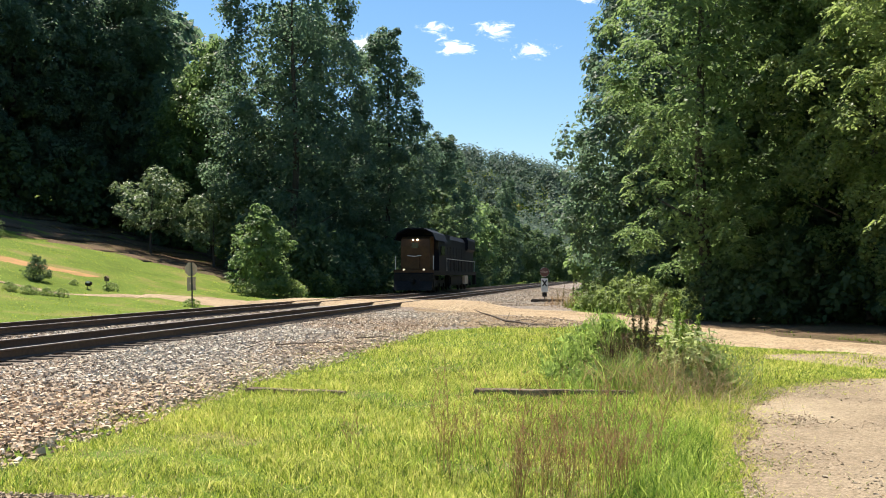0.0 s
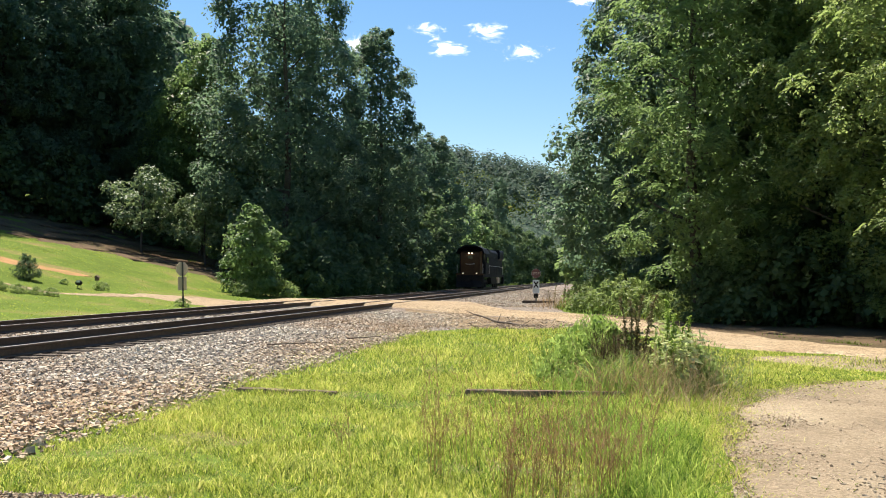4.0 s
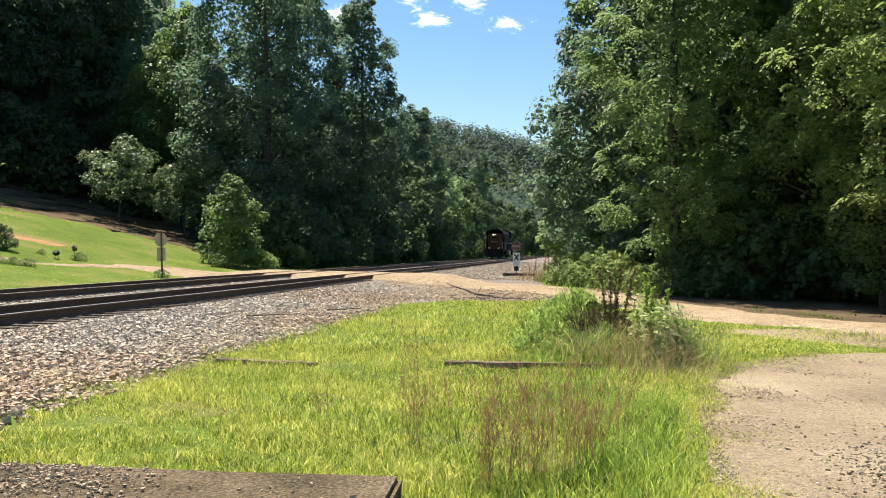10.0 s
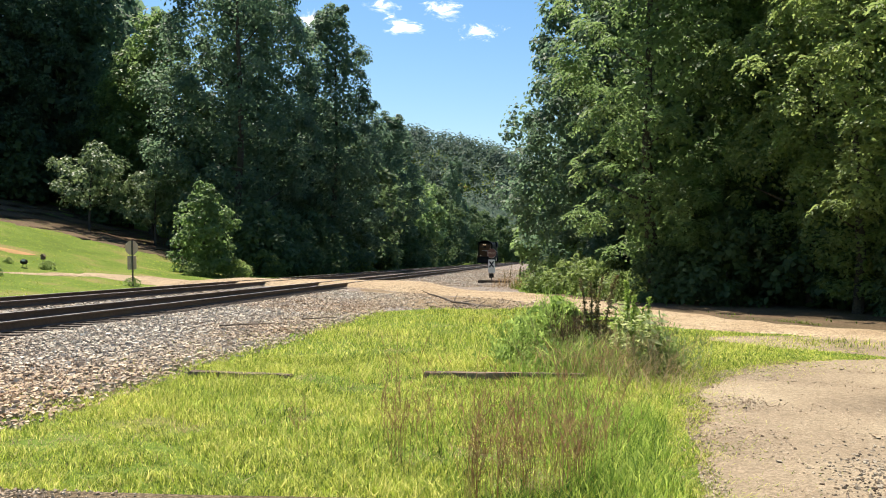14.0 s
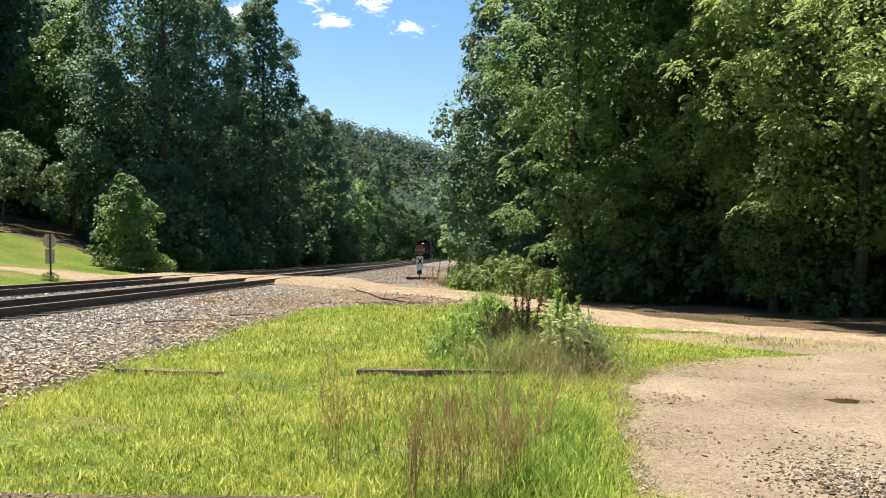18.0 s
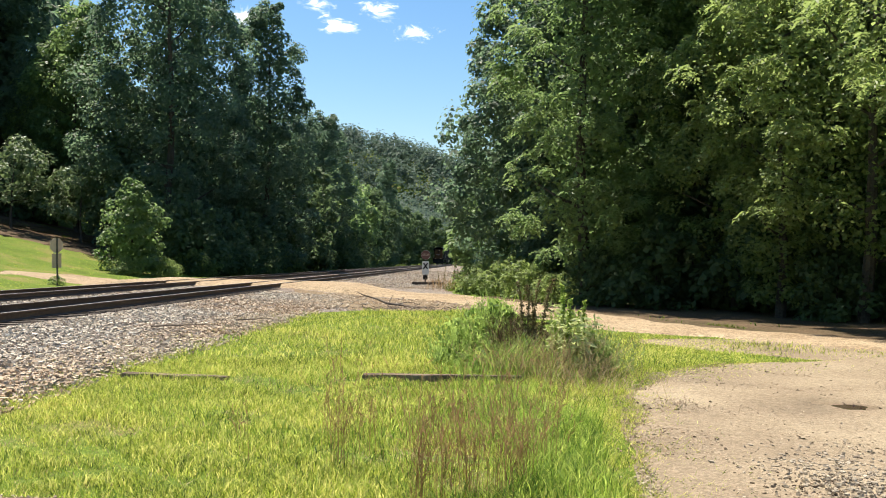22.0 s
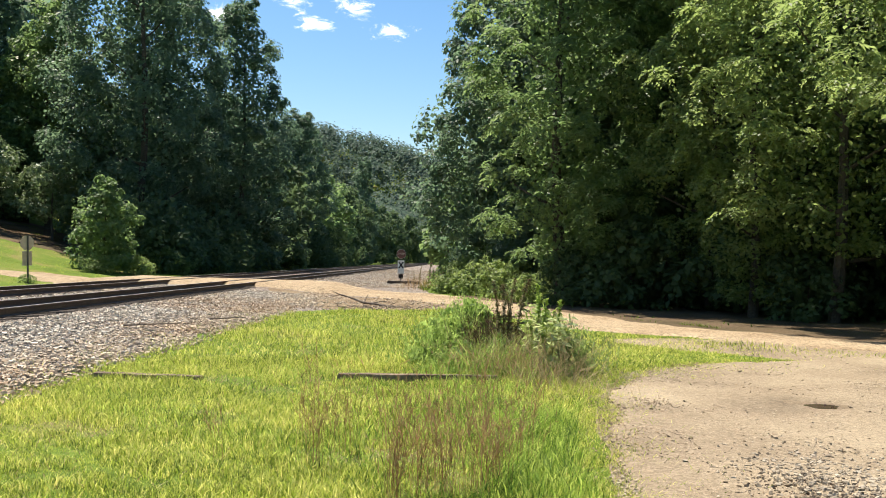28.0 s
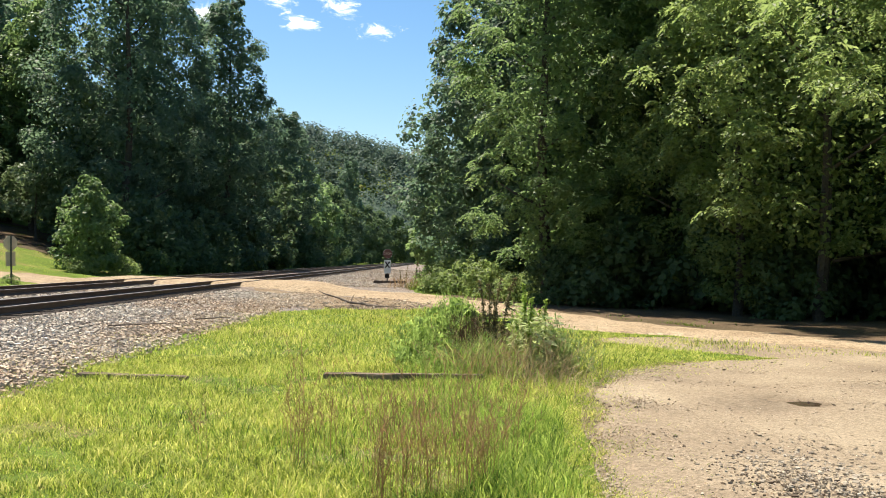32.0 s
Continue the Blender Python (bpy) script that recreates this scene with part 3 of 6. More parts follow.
def stones(name, xyz, size, seed, mat, label, category):
    """Broken stones: boxes with every corner knocked about, flattened, turned and tilted."""
    rng = np.random.default_rng(seed)
    n = len(xyz)
    V = ROCK[None] + rng.normal(0, 0.13, (n, 8, 3))
    V[:, 4:, :2] *= (0.6 + 0.35 * rng.random(n))[:, None, None]
    V[:, :4, :2] *= (0.75 + 0.3 * rng.random(n))[:, None, None]
    V = V * (size[:, None, None] * np.stack([0.9 + 0.8 * rng.random(n), 0.6 + 0.5 * rng.random(n), 0.45 + 0.45 * rng.random(n)], -1)[:, None])
    tilt = rng.normal(0, 0.7, (n, 1))
    y = V[..., 1] * np.cos(tilt) - V[..., 2] * np.sin(tilt)
    z = V[..., 1] * np.sin(tilt) + V[..., 2] * np.cos(tilt)
    a = rng.random(n) * 6.283
    c, sn = np.cos(a)[:, None], np.sin(a)[:, None]
    V = np.stack([V[..., 0] * c - y * sn, V[..., 0] * sn + y * c, z], -1) + xyz[:, None]
    F = (ROCK_F[None] + 8 * np.arange(n)[:, None, None]).reshape(-1, 4)
    return tagged(mesh_part(name, idx_mesh(name, V, F, mat)), label, category, kind="stuff")


rng = np.random.default_rng(3)


def strip(n, x0, x1, y0, y1, power=1.0):
    """Random places on a strip; power above 1 crowds them to the near end."""
    y = y0 + (y1 - y0) * rng.random(n) ** power
    return x0 + (x1 - x0) * rng.random(n), y


px, py = strip(42000, -9.3, -5.0, 5.5, 44, 1.9)
keep = px < -5.35 + 0.35 * wave(px * 0 + py, 0, 0.8) + 0.32 * rng.normal(size=len(px))
px, py = px[keep], py[keep]
keep = ~((py > 38) & (px < -7))
px, py = px[keep], py[keep]
tan = px + 0.5 * wave(px, py, 1.3, 4) + 0.35 * rng.normal(size=len(px)) > -7.0
for k, (pick, mat, label) in enumerate([(~tan, M_STONE, "loose grey and rust-stained crushed stones"), (tan, M_TANSTONE, "loose tan crushed stones stained with clay")]):
    qx, qy = px[pick], py[pick]
    stones("ballast_stones", np.stack([qx, qy, land(qx, qy) + 0.012 + 0.03 * rng.random(len(qx))], -1), 0.021 + 0.03 * rng.random(len(qx)) ** 1.5, 11 + 5 * k, mat, label, "ballast")
px, py = strip(4500, -13.9, -12.0, 8, 41, 1.3)
px2, py2 = strip(6000, -9.8, -1.6, 51, 130, 1.4)
px3, py3 = strip(500, -7, -0.7, 28.0, 37, 1.0)
keep = py3 > 28.4 + 0.5 * wave(px3, py3, 0.6) + np.clip(px3 + 3.5, 0, 3) * 0.4
px2, py2 = np.r_[px2, px3[keep]], np.r_[py2, py3[keep]]
px, py = np.r_[px, px2], np.r_[py, py2]
stones("ballast_stones", np.stack([px, py, land(px, py) + 0.035], -1), 0.024 + 0.022 * rng.random(len(px)) + 0.0002 * py, 12, M_STONE, "loose grey crushed stones between the lines", "ballast")
px, py = strip(34000, 1.0, 9, 5.3, 17, 1.7)
keep = rng.random(len(px)) < np.clip(0.45 + 0.7 * wave(px, py, 0.8, 5) + 0.3 * wave(px, py, 0.3, 6), 0.06, 1)
px, py = px[keep], py[keep]
left_edge = np.interp(py, [p[1] for p in LOT_LEFT[1:9]], [p[0] for p in LOT_LEFT[1:9]])
keep = (px > left_edge - 0.3) & (((px - 4.4) / 0.5) ** 2 + ((py - 11) / 0.45) ** 2 > 1)
px, py = px[keep], py[keep]
stones("gravel", np.stack([px, py, land(px, py) + 0.021], -1), 0.004 + 0.016 * rng.random(len(px)) ** 3, 13, M_GRAVEL, "scattered small gravel on the dirt pull-off", "gravel")


px, py = rng.normal(2.95, 0.45, 1500), rng.normal(7.0, 0.65, 1500)
stones("grey_gravel", np.stack([px, py, land(px, py) + 0.024], -1), 0.006 + 0.02 * rng.random(len(px)) ** 2, 14, M_GREYSTONE, "patch of coarse grey gravel in the pull-off", "gravel")

px, py = np.r_[rng.normal(2.9, 0.5, 420), 1.2 + 7.5 * rng.random(1500)], np.r_[rng.normal(7.0, 0.6, 420), 5.3 + 11.0 * rng.random(1500) ** 1.2]
inside = px - np.interp(py, [p[1] for p in LOT_LEFT[1:9]], [p[0] for p in LOT_LEFT[1:9]])
keep = (inside > -0.1) & ((rng.random(len(px)) < np.clip(0.25 + np.exp(-inside / 0.5) + 0.4 * wave(px, py, 0.7, 8), 0.1, 1)) | (np.arange(len(px)) < 420))
px, py = px[keep], py[keep]
stones("dark_gravel", np.stack([px, py, land(px, py) + 0.024], -1), 0.008 + 0.02 * rng.random(len(px)) ** 2.2, 17, M_DARKSTONE, "dark stones strewn over the dirt pull-off", "gravel")
n = 9000
py = 5.2 + 10.5 * rng.random(n) ** 1.3
px = np.interp(py, [p[1] for p in LOT_LEFT[1:9]], [p[0] for p in LOT_LEFT[1:9]]) - 0.15 + 0.9 * rng.random(n) ** 1.6
keep = rng.random(n) < np.clip(0.6 + 0.6 * wave(px, py, 0.5, 2), 0.1, 1)
px, py = px[keep], py[keep]
stones("gravel", np.stack([px, py, land(px, py) + 0.022], -1), 0.005 + 0.013 * rng.random(len(px)) ** 2, 18, M_GRAVEL, "loose pale gravel pushed to the pull-off's rim", "gravel")

# the stones that lie nearest, one by one
for k in range(280):
    if k < 8:
        rock = ROCK + rng.normal(0, 0.13, (8, 3))
        rock[4:, :2] *= 0.7
        shape = idx_mesh("stone", rock * (1.3, 0.85, 0.6), ROCK_F, M_TANSTONE if k % 3 else M_STONE)
        shapes = [shape] if k == 0 else shapes + [shape]
    x = -5.5 - 1.9 * rng.random()
    y = 7.2 + 5.5 * rng.random() ** 1.3
    ob = mesh_part("stone", shapes[k % 8], ballast)
    size = 0.03 + 0.022 * rng.random()
    ob.matrix_basis = pose(x, y, land1(x, y) + 0.03, 40 * rng.random() - 20, 40 * rng.random() - 20, 360 * rng.random()) @ Matrix.Scale(size, 4)


def blades(name, x, y, h, w, seed, mat, label, category, lean=0.65):
    """Each blade is a bent strip of two tapering faces."""
    rng = np.random.default_rng(seed)
    n = len(x)
    z = land(x, y) - 0.02
    a = rng.random(n) * 6.283
    side = np.stack([np.cos(a), np.sin(a), np.zeros(n)], -1) * (w / 2)[:, None]
    b = rng.random(n) * 6.283
    bend = np.stack([np.cos(b), np.sin(b), np.zeros(n)], -1) * (h * lean * (0.3 + rng.random(n)))[:, None]
    up = np.array([0, 0, 1.0]) * h[:, None]
    p0 = np.stack([x, y, z], -1)
    p1 = p0 + up * 0.55 + bend * 0.3
    p2 = p0 + up * (0.95 - 0.2 * rng.random(n))[:, None] + bend
    V = np.stack([p0 - side, p0 + side, p1 + side * 0.8, p1 - side * 0.8, p2], 1)
    i = 5 * np.arange(n)[:, None]
    F = np.concatenate([i + np.array([[0, 1, 2]]), i + np.array([[0, 2, 3]]), i + np.array([[3, 2, 4]])], 0)
    return tagged(mesh_part(name, idx_mesh(name, V, F, mat)), label, category, kind="stuff")


def grassy(x, y):
    """Where the turf grows, between the ballast and the gravel."""
    le = np.interp(y, [p[1] for p in LOT_LEFT[1:9]], [p[0] for p in LOT_LEFT[1:9]])
    near = np.interp(x, [-7.5, -4.5, -3.6, -0.65, 0.5, 2.4, 4.25, 6.5, 13], [26.5, 27, 28, 29.3, 27.5, 22.9, 21.6, 20, 15.5])
    a = (x > -5.45 + 0.45 * wave(y, x, 0.6, 1) + 0.3 * wave(y, x, 0.17, 2)) & (y < near - 0.3 + 0.4 * wave(x, y, 0.5))
    b = (x < le + 0.12 + 0.2 * wave(y, x, 0.3) + 0.25 * wave(x, y, 0.09, 3)) | (y > 17.1)
    return a & b & ~((x < -1.0) & (y < 5.45 + 0.07 * (x + 1)))


def lot_edge(x, y):
    """Metres past the gravel's edge; below nought is turf."""
    return x - np.interp(y, [p[1] for p in LOT_LEFT[1:9]], [p[0] for p in LOT_LEFT[1:9]]) + 0.12 * wave(y, x, 0.4, 1)


def worn(x, y):
    """0 in full turf, 1 where it is worn through."""
    patch = np.clip(wave(x, y, 0.62, 7) + 0.5 * wave(x, y, 0.21, 3) - 0.42, 0, 1) * 1.3
    edge = np.clip((lot_edge(x, y) + 0.6) / 0.9, 0, 1) * (y < 17)
    side = np.clip((-4.7 - x + 0.3 * wave(y, x, 0.5)) / 0.9, 0, 1) * 0.7
    return np.clip(np.maximum(np.maximum(patch, edge), side), 0, 1)


def tuft(n, x0, x1, y0, y1, power, each, spread):
    x, y = strip(n, x0, x1, y0, y1, power)
    x = np.repeat(x, each) + rng.normal(0, spread, n * each)
    y = np.repeat(y, each) + rng.normal(0, spread, n * each)
    thin = np.clip((x - 1.6) / 1.2, 0, 1) * np.clip((y - 13.5) / 2.0, 0, 1) * (0.9 + 0.3 * wave(x, y, 0.7, 2))
    gap = wave(x, y, 0.09, 13) + 0.6 * wave(x, y, 0.31, 4) < -0.75
    keep = grassy(x, y) & (rng.random(len(x)) > np.maximum(np.maximum(thin * 0.95, worn(x, y) * 0.75), gap * 0.6))
    return x[keep], y[keep]


x, y = tuft(43000, -5.6, 2.9, 4.6, 14.5, 1.3, 6, 0.05)
h = (0.05 + 0.09 * rng.random(len(x)) ** 1.3) * (1 + 0.4 * wave(x, y, 0.8, 2) + 0.5 * wave(x, y, 0.17, 5)) * (1 - 0.55 * worn(x, y))
blades("grass", x, y, h, 0.0045 + 0.006 * rng.random(len(x)), 21, M_GRASS, "bright sunlit uncut grass", "grass")
x, y = strip(26000, -6.0, 1.3, -5.5, 5.4, 1.0)
keep = (lot_edge(x, np.maximum(y, 2.1)) < 0.1 * rng.normal(size=len(x))) & ~((x < -0.9) & (y > 2.4))
x, y = x[keep], y[keep]
blades("grass", x, y, 0.05 + 0.09 * rng.random(len(x)), 0.008 + 0.008 * rng.random(len(x)), 33, M_GRASS, "bright uncut grass round the concrete slab", "grass")
x, y = tuft(15000, -5.6, 9, 13.5, 34, 1.2, 6, 0.09)
h = (0.07 + 0.11 * rng.random(len(x))) * (1 + 0.4 * wave(x, y, 0.8, 2)) * (1 - 0.5 * worn(x, y))
blades("grass", x, y, h, 0.009 + 0.009 * rng.random(len(x)), 22, M_GRASS, "bright sunlit uncut grass", "grass")
n = 30000
x, y = rng.normal(0.5, 0.55, n), rng.normal(8.2, 1.7, n)
keep = grassy(x, y) & (y > 5) & (rng.random(n) > 1.6 * worn(x, y) + 0.25) & (wave(x, y, 0.5, 1) > -0.4) & (lot_edge(x, y) < -0.35)
x, y = x[keep], y[keep]
blades("lush_grass", x, y, 0.12 + 0.18 * rng.random(len(x)) ** 1.4, 0.004 + 0.006 * rng.random(len(x)), 29, M_LUSH, "longer deep green grass by the pull-off", "grass")
n = 9000
x, y = strip(n, -5.4, -0.2, 5, 15, 1.3)
keep = grassy(x, y) & (wave(x, y, 0.7, 11) + 0.4 * wave(x, y, 0.25, 5) > 0.3)
x, y = x[keep], y[keep]
blades("lush_grass", x, y, 0.08 + 0.13 * rng.random(len(x)), 0.006 + 0.007 * rng.random(len(x)), 30, M_LUSH, "greener tufts in the uncut grass", "grass")
n = 42000
y = 5.2 + 11.6 * rng.random(n) ** 1.3
x = np.interp(y, [p[1] for p in LOT_LEFT[1:9]], [p[0] for p in LOT_LEFT[1:9]]) - 0.8 + 1.9 * rng.random(n)
le = lot_edge(x, y)
keep = rng.random(n) < np.exp(-np.maximum(le + 0.15, 0) / 0.3) * np.clip(0.65 + 0.9 * wave(x, y, 0.33, 4) + 0.3 * wave(x, y, 0.12, 1), 0.05, 1)
x, y = x[keep], y[keep]
blades("edge_grass", x, y, 0.03 + 0.07 * rng.random(len(x)), 0.005 + 0.006 * rng.random(len(x)), 26, M_GRASS, "thin short grass creeping over the gravel's edge", "grass", lean=1.0)
n = 76000
x, y = 1.3 + 11 * rng.random(n) ** 1.25, 13.5 + 9 * rng.random(n)
past = y - np.interp(x, [1.95, 2.7, 4.1, 6.2, 9, 14], [12, 13.9, 15.5, 16.8, 17.4, 16.0])
short = np.interp(x, [0.5, 2.4, 4.25, 6.5, 13], [27.5, 22.9, 21.6, 20, 15.5]) - y
keep = (past > -1.7 * rng.random(n) ** 1.6) & (rng.random(n) < np.clip(1.05 - (x - 4.2) / 2.4, 0.05, 1)) & (short > 0.7 * rng.random(n) ** 2 - 0.3) & (rng.random(n) < np.clip(0.7 + 0.6 * np.exp(-((x - 2.4) / 2.5) ** 2) + 0.5 * wave(x, y, 0.8, 5) + 0.4 * wave(x, y, 0.28, 2), 0.08, 0.98))
x, y = x[keep], y[keep]
blades("edge_grass", x, y, 0.03 + 0.06 * rng.random(len(x)), 0.01 + 0.012 * rng.random(len(x)), 31, M_GRASS, "patchy short grass between the pull-off and the road", "grass", lean=1.0)
x, y = strip(30000, -7.0, -5.0, 5.2, 27, 1.5)
keep = rng.random(len(x)) < np.exp((x + 5.3) / 0.6) * np.clip(0.5 + wave(y, x, 0.4, 3), 0, 1)
x, y = x[keep], y[keep]
blades("edge_grass", x, y, 0.04 + 0.08 * rng.random(len(x)), 0.005 + 0.006 * rng.random(len(x)), 28, M_GRASS, "thin grass creeping into the ballast", "grass", lean=0.9)
x, y = strip(78000, -5.6, 2.8, 4.8, 22, 1.35)
keep = grassy(x, y) & (rng.random(len(x)) < 0.12 + 0.75 * worn(x, y))
x, y = x[keep], y[keep]
blades("dry_thatch", x, y, 0.02 + 0.08 * rng.random(len(x)), 0.004 + 0.006 * rng.random(len(x)), 27, M_THATCH, "dry straw thatch between the green blades", "dry grass", lean=1.6)
x, y = strip(5000, -5.6, 2.6, 4.8, 20, 1.35)
keep = grassy(x, y) & (rng.random(len(x)) < 0.15 + 0.6 * worn(x, y))
x, y = x[keep], y[keep]
blades("dead_leaf_bits", x, y, 0.02 + 0.05 * rng.random(len(x)), 0.008 + 0.012 * rng.random(len(x)), 32, M_STALK, "dead brown leaf bits in the grass", "dead leaves", lean=1.8)
n = 1500
x = 5.0 + 3.6 * rng.random(n)
y = np.interp(x, [4.8, 5.8, 8.2, 9.4], [28.2, 26.4, 24.0, 23.2]) + 0.1 + 0.45 * rng.random(n) ** 1.5 + 0.25 * wave(x, x, 0.5, 2)
keep = rng.random(n) < np.clip(0.35 + 0.9 * wave(x, y, 0.45, 6), 0.03, 0.8) * np.exp(-((x - 6.6) / 1.1) ** 2)
x, y = x[keep], y[keep]
blades("verge_grass", x, y, 0.05 + 0.17 * rng.random(len(x)) ** 1.6, 0.014 + 0.014 * rng.random(len(x)), 34, M_VERGE, "low green weeds along the road's far edge", "grass", lean=0.9)
x, y = strip(38000, -58, -19.2, 20, 84, 0.9)
path_near = np.interp(x, [-60, -45, -36, -31, -27.4, -25.4, -25.0, -22.5, -17], [36.2, 36.8, 38.5, 39.5, 40.9, 43.0, 46.4, 46, 42.5])
path_far = np.interp(x, [-60, -45, -36, -31, -28.4, -26.8, -26.4, -23, -17], [37, 37.5, 39.2, 40.3, 41.7, 43.6, 50, 54, 52])
bare = wave(x, y, 6.0, 4.0) + 0.5 * wave(x, y, 1.7, 2.0) - 1.6 * np.exp(-((x + 37) / 4) ** 2 - ((y - 48) / 2.2) ** 2)
keep = ~((y > path_near) & (y < path_far)) & (bare > -1.6)
x, y = x[keep], y[keep]
blades("meadow_grass", x, y, 0.03 + 0.05 * rng.random(len(x)), 0.04 + 0.035 * rng.random(len(x)), 23, M_MEADOW, "mown green meadow on the slope past the tracks", "grass")


n = 9000
x, y = strip(n, -3.4, 9, 24, 78, 1.1)
edge = np.interp(y, [20, 24.6, 26.6, 31.6, 43, 46, 50, 80], [17, 8.8, 6.2, 4.0, -0.2, -2.0, -2.6, -2.6])
keep = (x > edge + 0.3 * rng.random(n)) & (x < edge + 3.8) & ((y > 36) | (rng.random(n) < 0.3 * np.clip(wave(x, y, 1.2, 4), 0, 1)))
x, y = x[keep], y[keep]
blades("verge_grass", x, y, np.where(y > 36, 0.18 + 0.3 * rng.random(len(x)), 0.06 + 0.12 * rng.random(len(x))), 0.03 + 0.03 * rng.random(len(x)), 24, M_VERGE, "rough green verge beyond the dirt road", "grass")
n = 170
x, y = strip(n, -3.6, -0.8, 48, 62, 1.0)
blades("verge_straw", x, y, 0.3 + 0.5 * rng.random(n), 0.02 + 0.015 * rng.random(n), 25, M_STRAW, "dry straw weeds at the ballast's edge", "dry grass", lean=0.5)


# ---- trees ----
def leaf_cloud(centres, spread, per, size, seed, droop=0.2, up=0.7, wide=0.3, facing=None):
    """Rhombic leaves in clusters round the centres. spread and size are metres."""
    rng = np.random.default_rng(seed)
    n = len(centres) * per
    c = np.repeat(centres, per, 0)
    off = rng.normal(0, 1, (n, 3)) * spread * np.array([1, 1, 0.62])
    p = c + off
    p[:, 2] -= droop * (off[:, 0] ** 2 + off[:, 1] ** 2) / max(spread, 0.01)
    nor = rng.normal(0, 0.33, (n, 3)) + np.array([0, 0, up]) + off / spread * 0.15
    if facing is not None:
        nor += np.repeat(facing, per, 0) * 0.95
    nor /= np.linalg.norm(nor, axis=1, keepdims=True)
    d = rng.normal(0, 1, (n, 3)) + off / spread * 0.5
    d[:, 2] -= 0.5
    return leaf_quads(p, nor, d, size * (0.65 + 0.7 * rng.random(n)), wide)


def leaf_quads(p, nor, d, length, wide):
    """Bent rhombic leaves from their foot, normal, direction and length."""
    d = d - nor * (d * nor).sum(1, keepdims=True)
    d /= np.maximum(np.linalg.norm(d, axis=1, keepdims=True), 1e-6)
    s = np.cross(nor, d)
    L = length[:, None]
    mid = p + d * L * 0.45 + nor * L * 0.06
    return np.stack([p, mid + s * L * wide, p + d * L - nor * L * 0.1, mid - s * L * wide], 1)


def unit(v):
    return v / np.maximum(np.linalg.norm(v, axis=1, keepdims=True), 1e-6)


def crown_clumps(profile, n, seed, size, lumpy=0.2):
    """Leafy clumps over the uneven skin of a crown whose half-width at each height the profile gives.
    Returns centres, radii and the way each one faces."""
    rng = np.random.default_rng(seed)
    pz, pr = np.array(profile, float).T
    zs = np.linspace(pz[0], pz[-1], 200)
    weight = np.cumsum(np.interp(zs, pz, pr) + 0.25 * pr.max())
    z = np.interp((np.arange(n) + rng.random(n)) / n * weight[-1], weight, zs)
    a = rng.random(n) * 6.283
    r0 = np.interp(z, pz, pr)
    k = z / pr.max()
    lump = 1.0 + lumpy * (np.sin(2 * a + 1.9 * k + seed) + 0.8 * np.sin(3 * a - 3.1 * k + 2 * seed) + 0.7 * np.sin(a * 5 + 4.3 * k)) / 1.6 + 0.07 * rng.normal(size=n)
    depth = np.where(rng.random(n) < 0.8, 0.84 + 0.18 * rng.random(n), 0.35 + 0.45 * rng.random(n))
    b = size * (0.55 + 0.85 * rng.random(n)) * np.clip(0.55 + 0.45 * r0 / pr.max(), 0, 1)
    r = np.maximum(r0 * np.clip(lump, 0.55, 1.12) * depth - 0.2 * b, 0.05)
    out = np.stack([np.cos(a), np.sin(a), 0 * a], -1)
    return np.stack([out[:, 0] * r, out[:, 1] * r, z], -1), b, out


def clump_leaves(c, b, out, per, size, seed, wide=0.4, flat=0.62, hang=0.3):
    """Leaves on the upper and outer skin of each clump, looking outwards from it."""
    rng = np.random.default_rng(seed)
    n = len(c) * per
    C, B, O = np.repeat(c, per, 0), np.repeat(b, per), np.repeat(out, per, 0)
    d = unit(rng.normal(0, 1, (n, 3)) + O * 0.45 + np.array([0, 0, 0.45]))
    rad = B * (1.0 - 0.45 * rng.random(n) ** 2) * (1 + 0.22 * np.sin(5 * d[:, 0] + 7 * d[:, 1] + C[:, 2] * 3))
    p = C + d * rad[:, None] * np.array([1, 1, flat])
    p[:, 2] -= hang * B * (1 - np.clip(d[:, 2], 0, 1)) * (0.5 + 0.5 * rng.random(n))
    nor = unit(d * 0.75 + np.array([0, 0, 0.45]) + rng.normal(0, 0.3, (n, 3)))
    way = rng.normal(0, 0.8, (n, 3)) + d * 0.5 - np.array([0, 0, 0.35])
    return leaf_quads(p, nor, way, size * (0.6 + 0.75 * rng.random(n)), wide)


def inner_leaves(profile, n, size, seed):
    """Larger shaded leaves within the crown, so that it closes."""
    rng = np.random.default_rng(seed)
    pz, pr = np.array(profile, float).T
    z = pz[0] + (pz[-1] - pz[0]) * rng.random(n) * 0.96
    a = rng.random(n) * 6.283
    r = np.interp(z, pz, pr) * 0.58 * np.sqrt(rng.random(n))
    p = np.stack([np.cos(a) * r, np.sin(a) * r, z], -1)
    return leaf_quads(p, unit(rng.normal(0, 1, (n, 3))), rng.normal(0, 1, (n, 3)), size * (0.7 + 0.6 * rng.random(n)), 0.42)


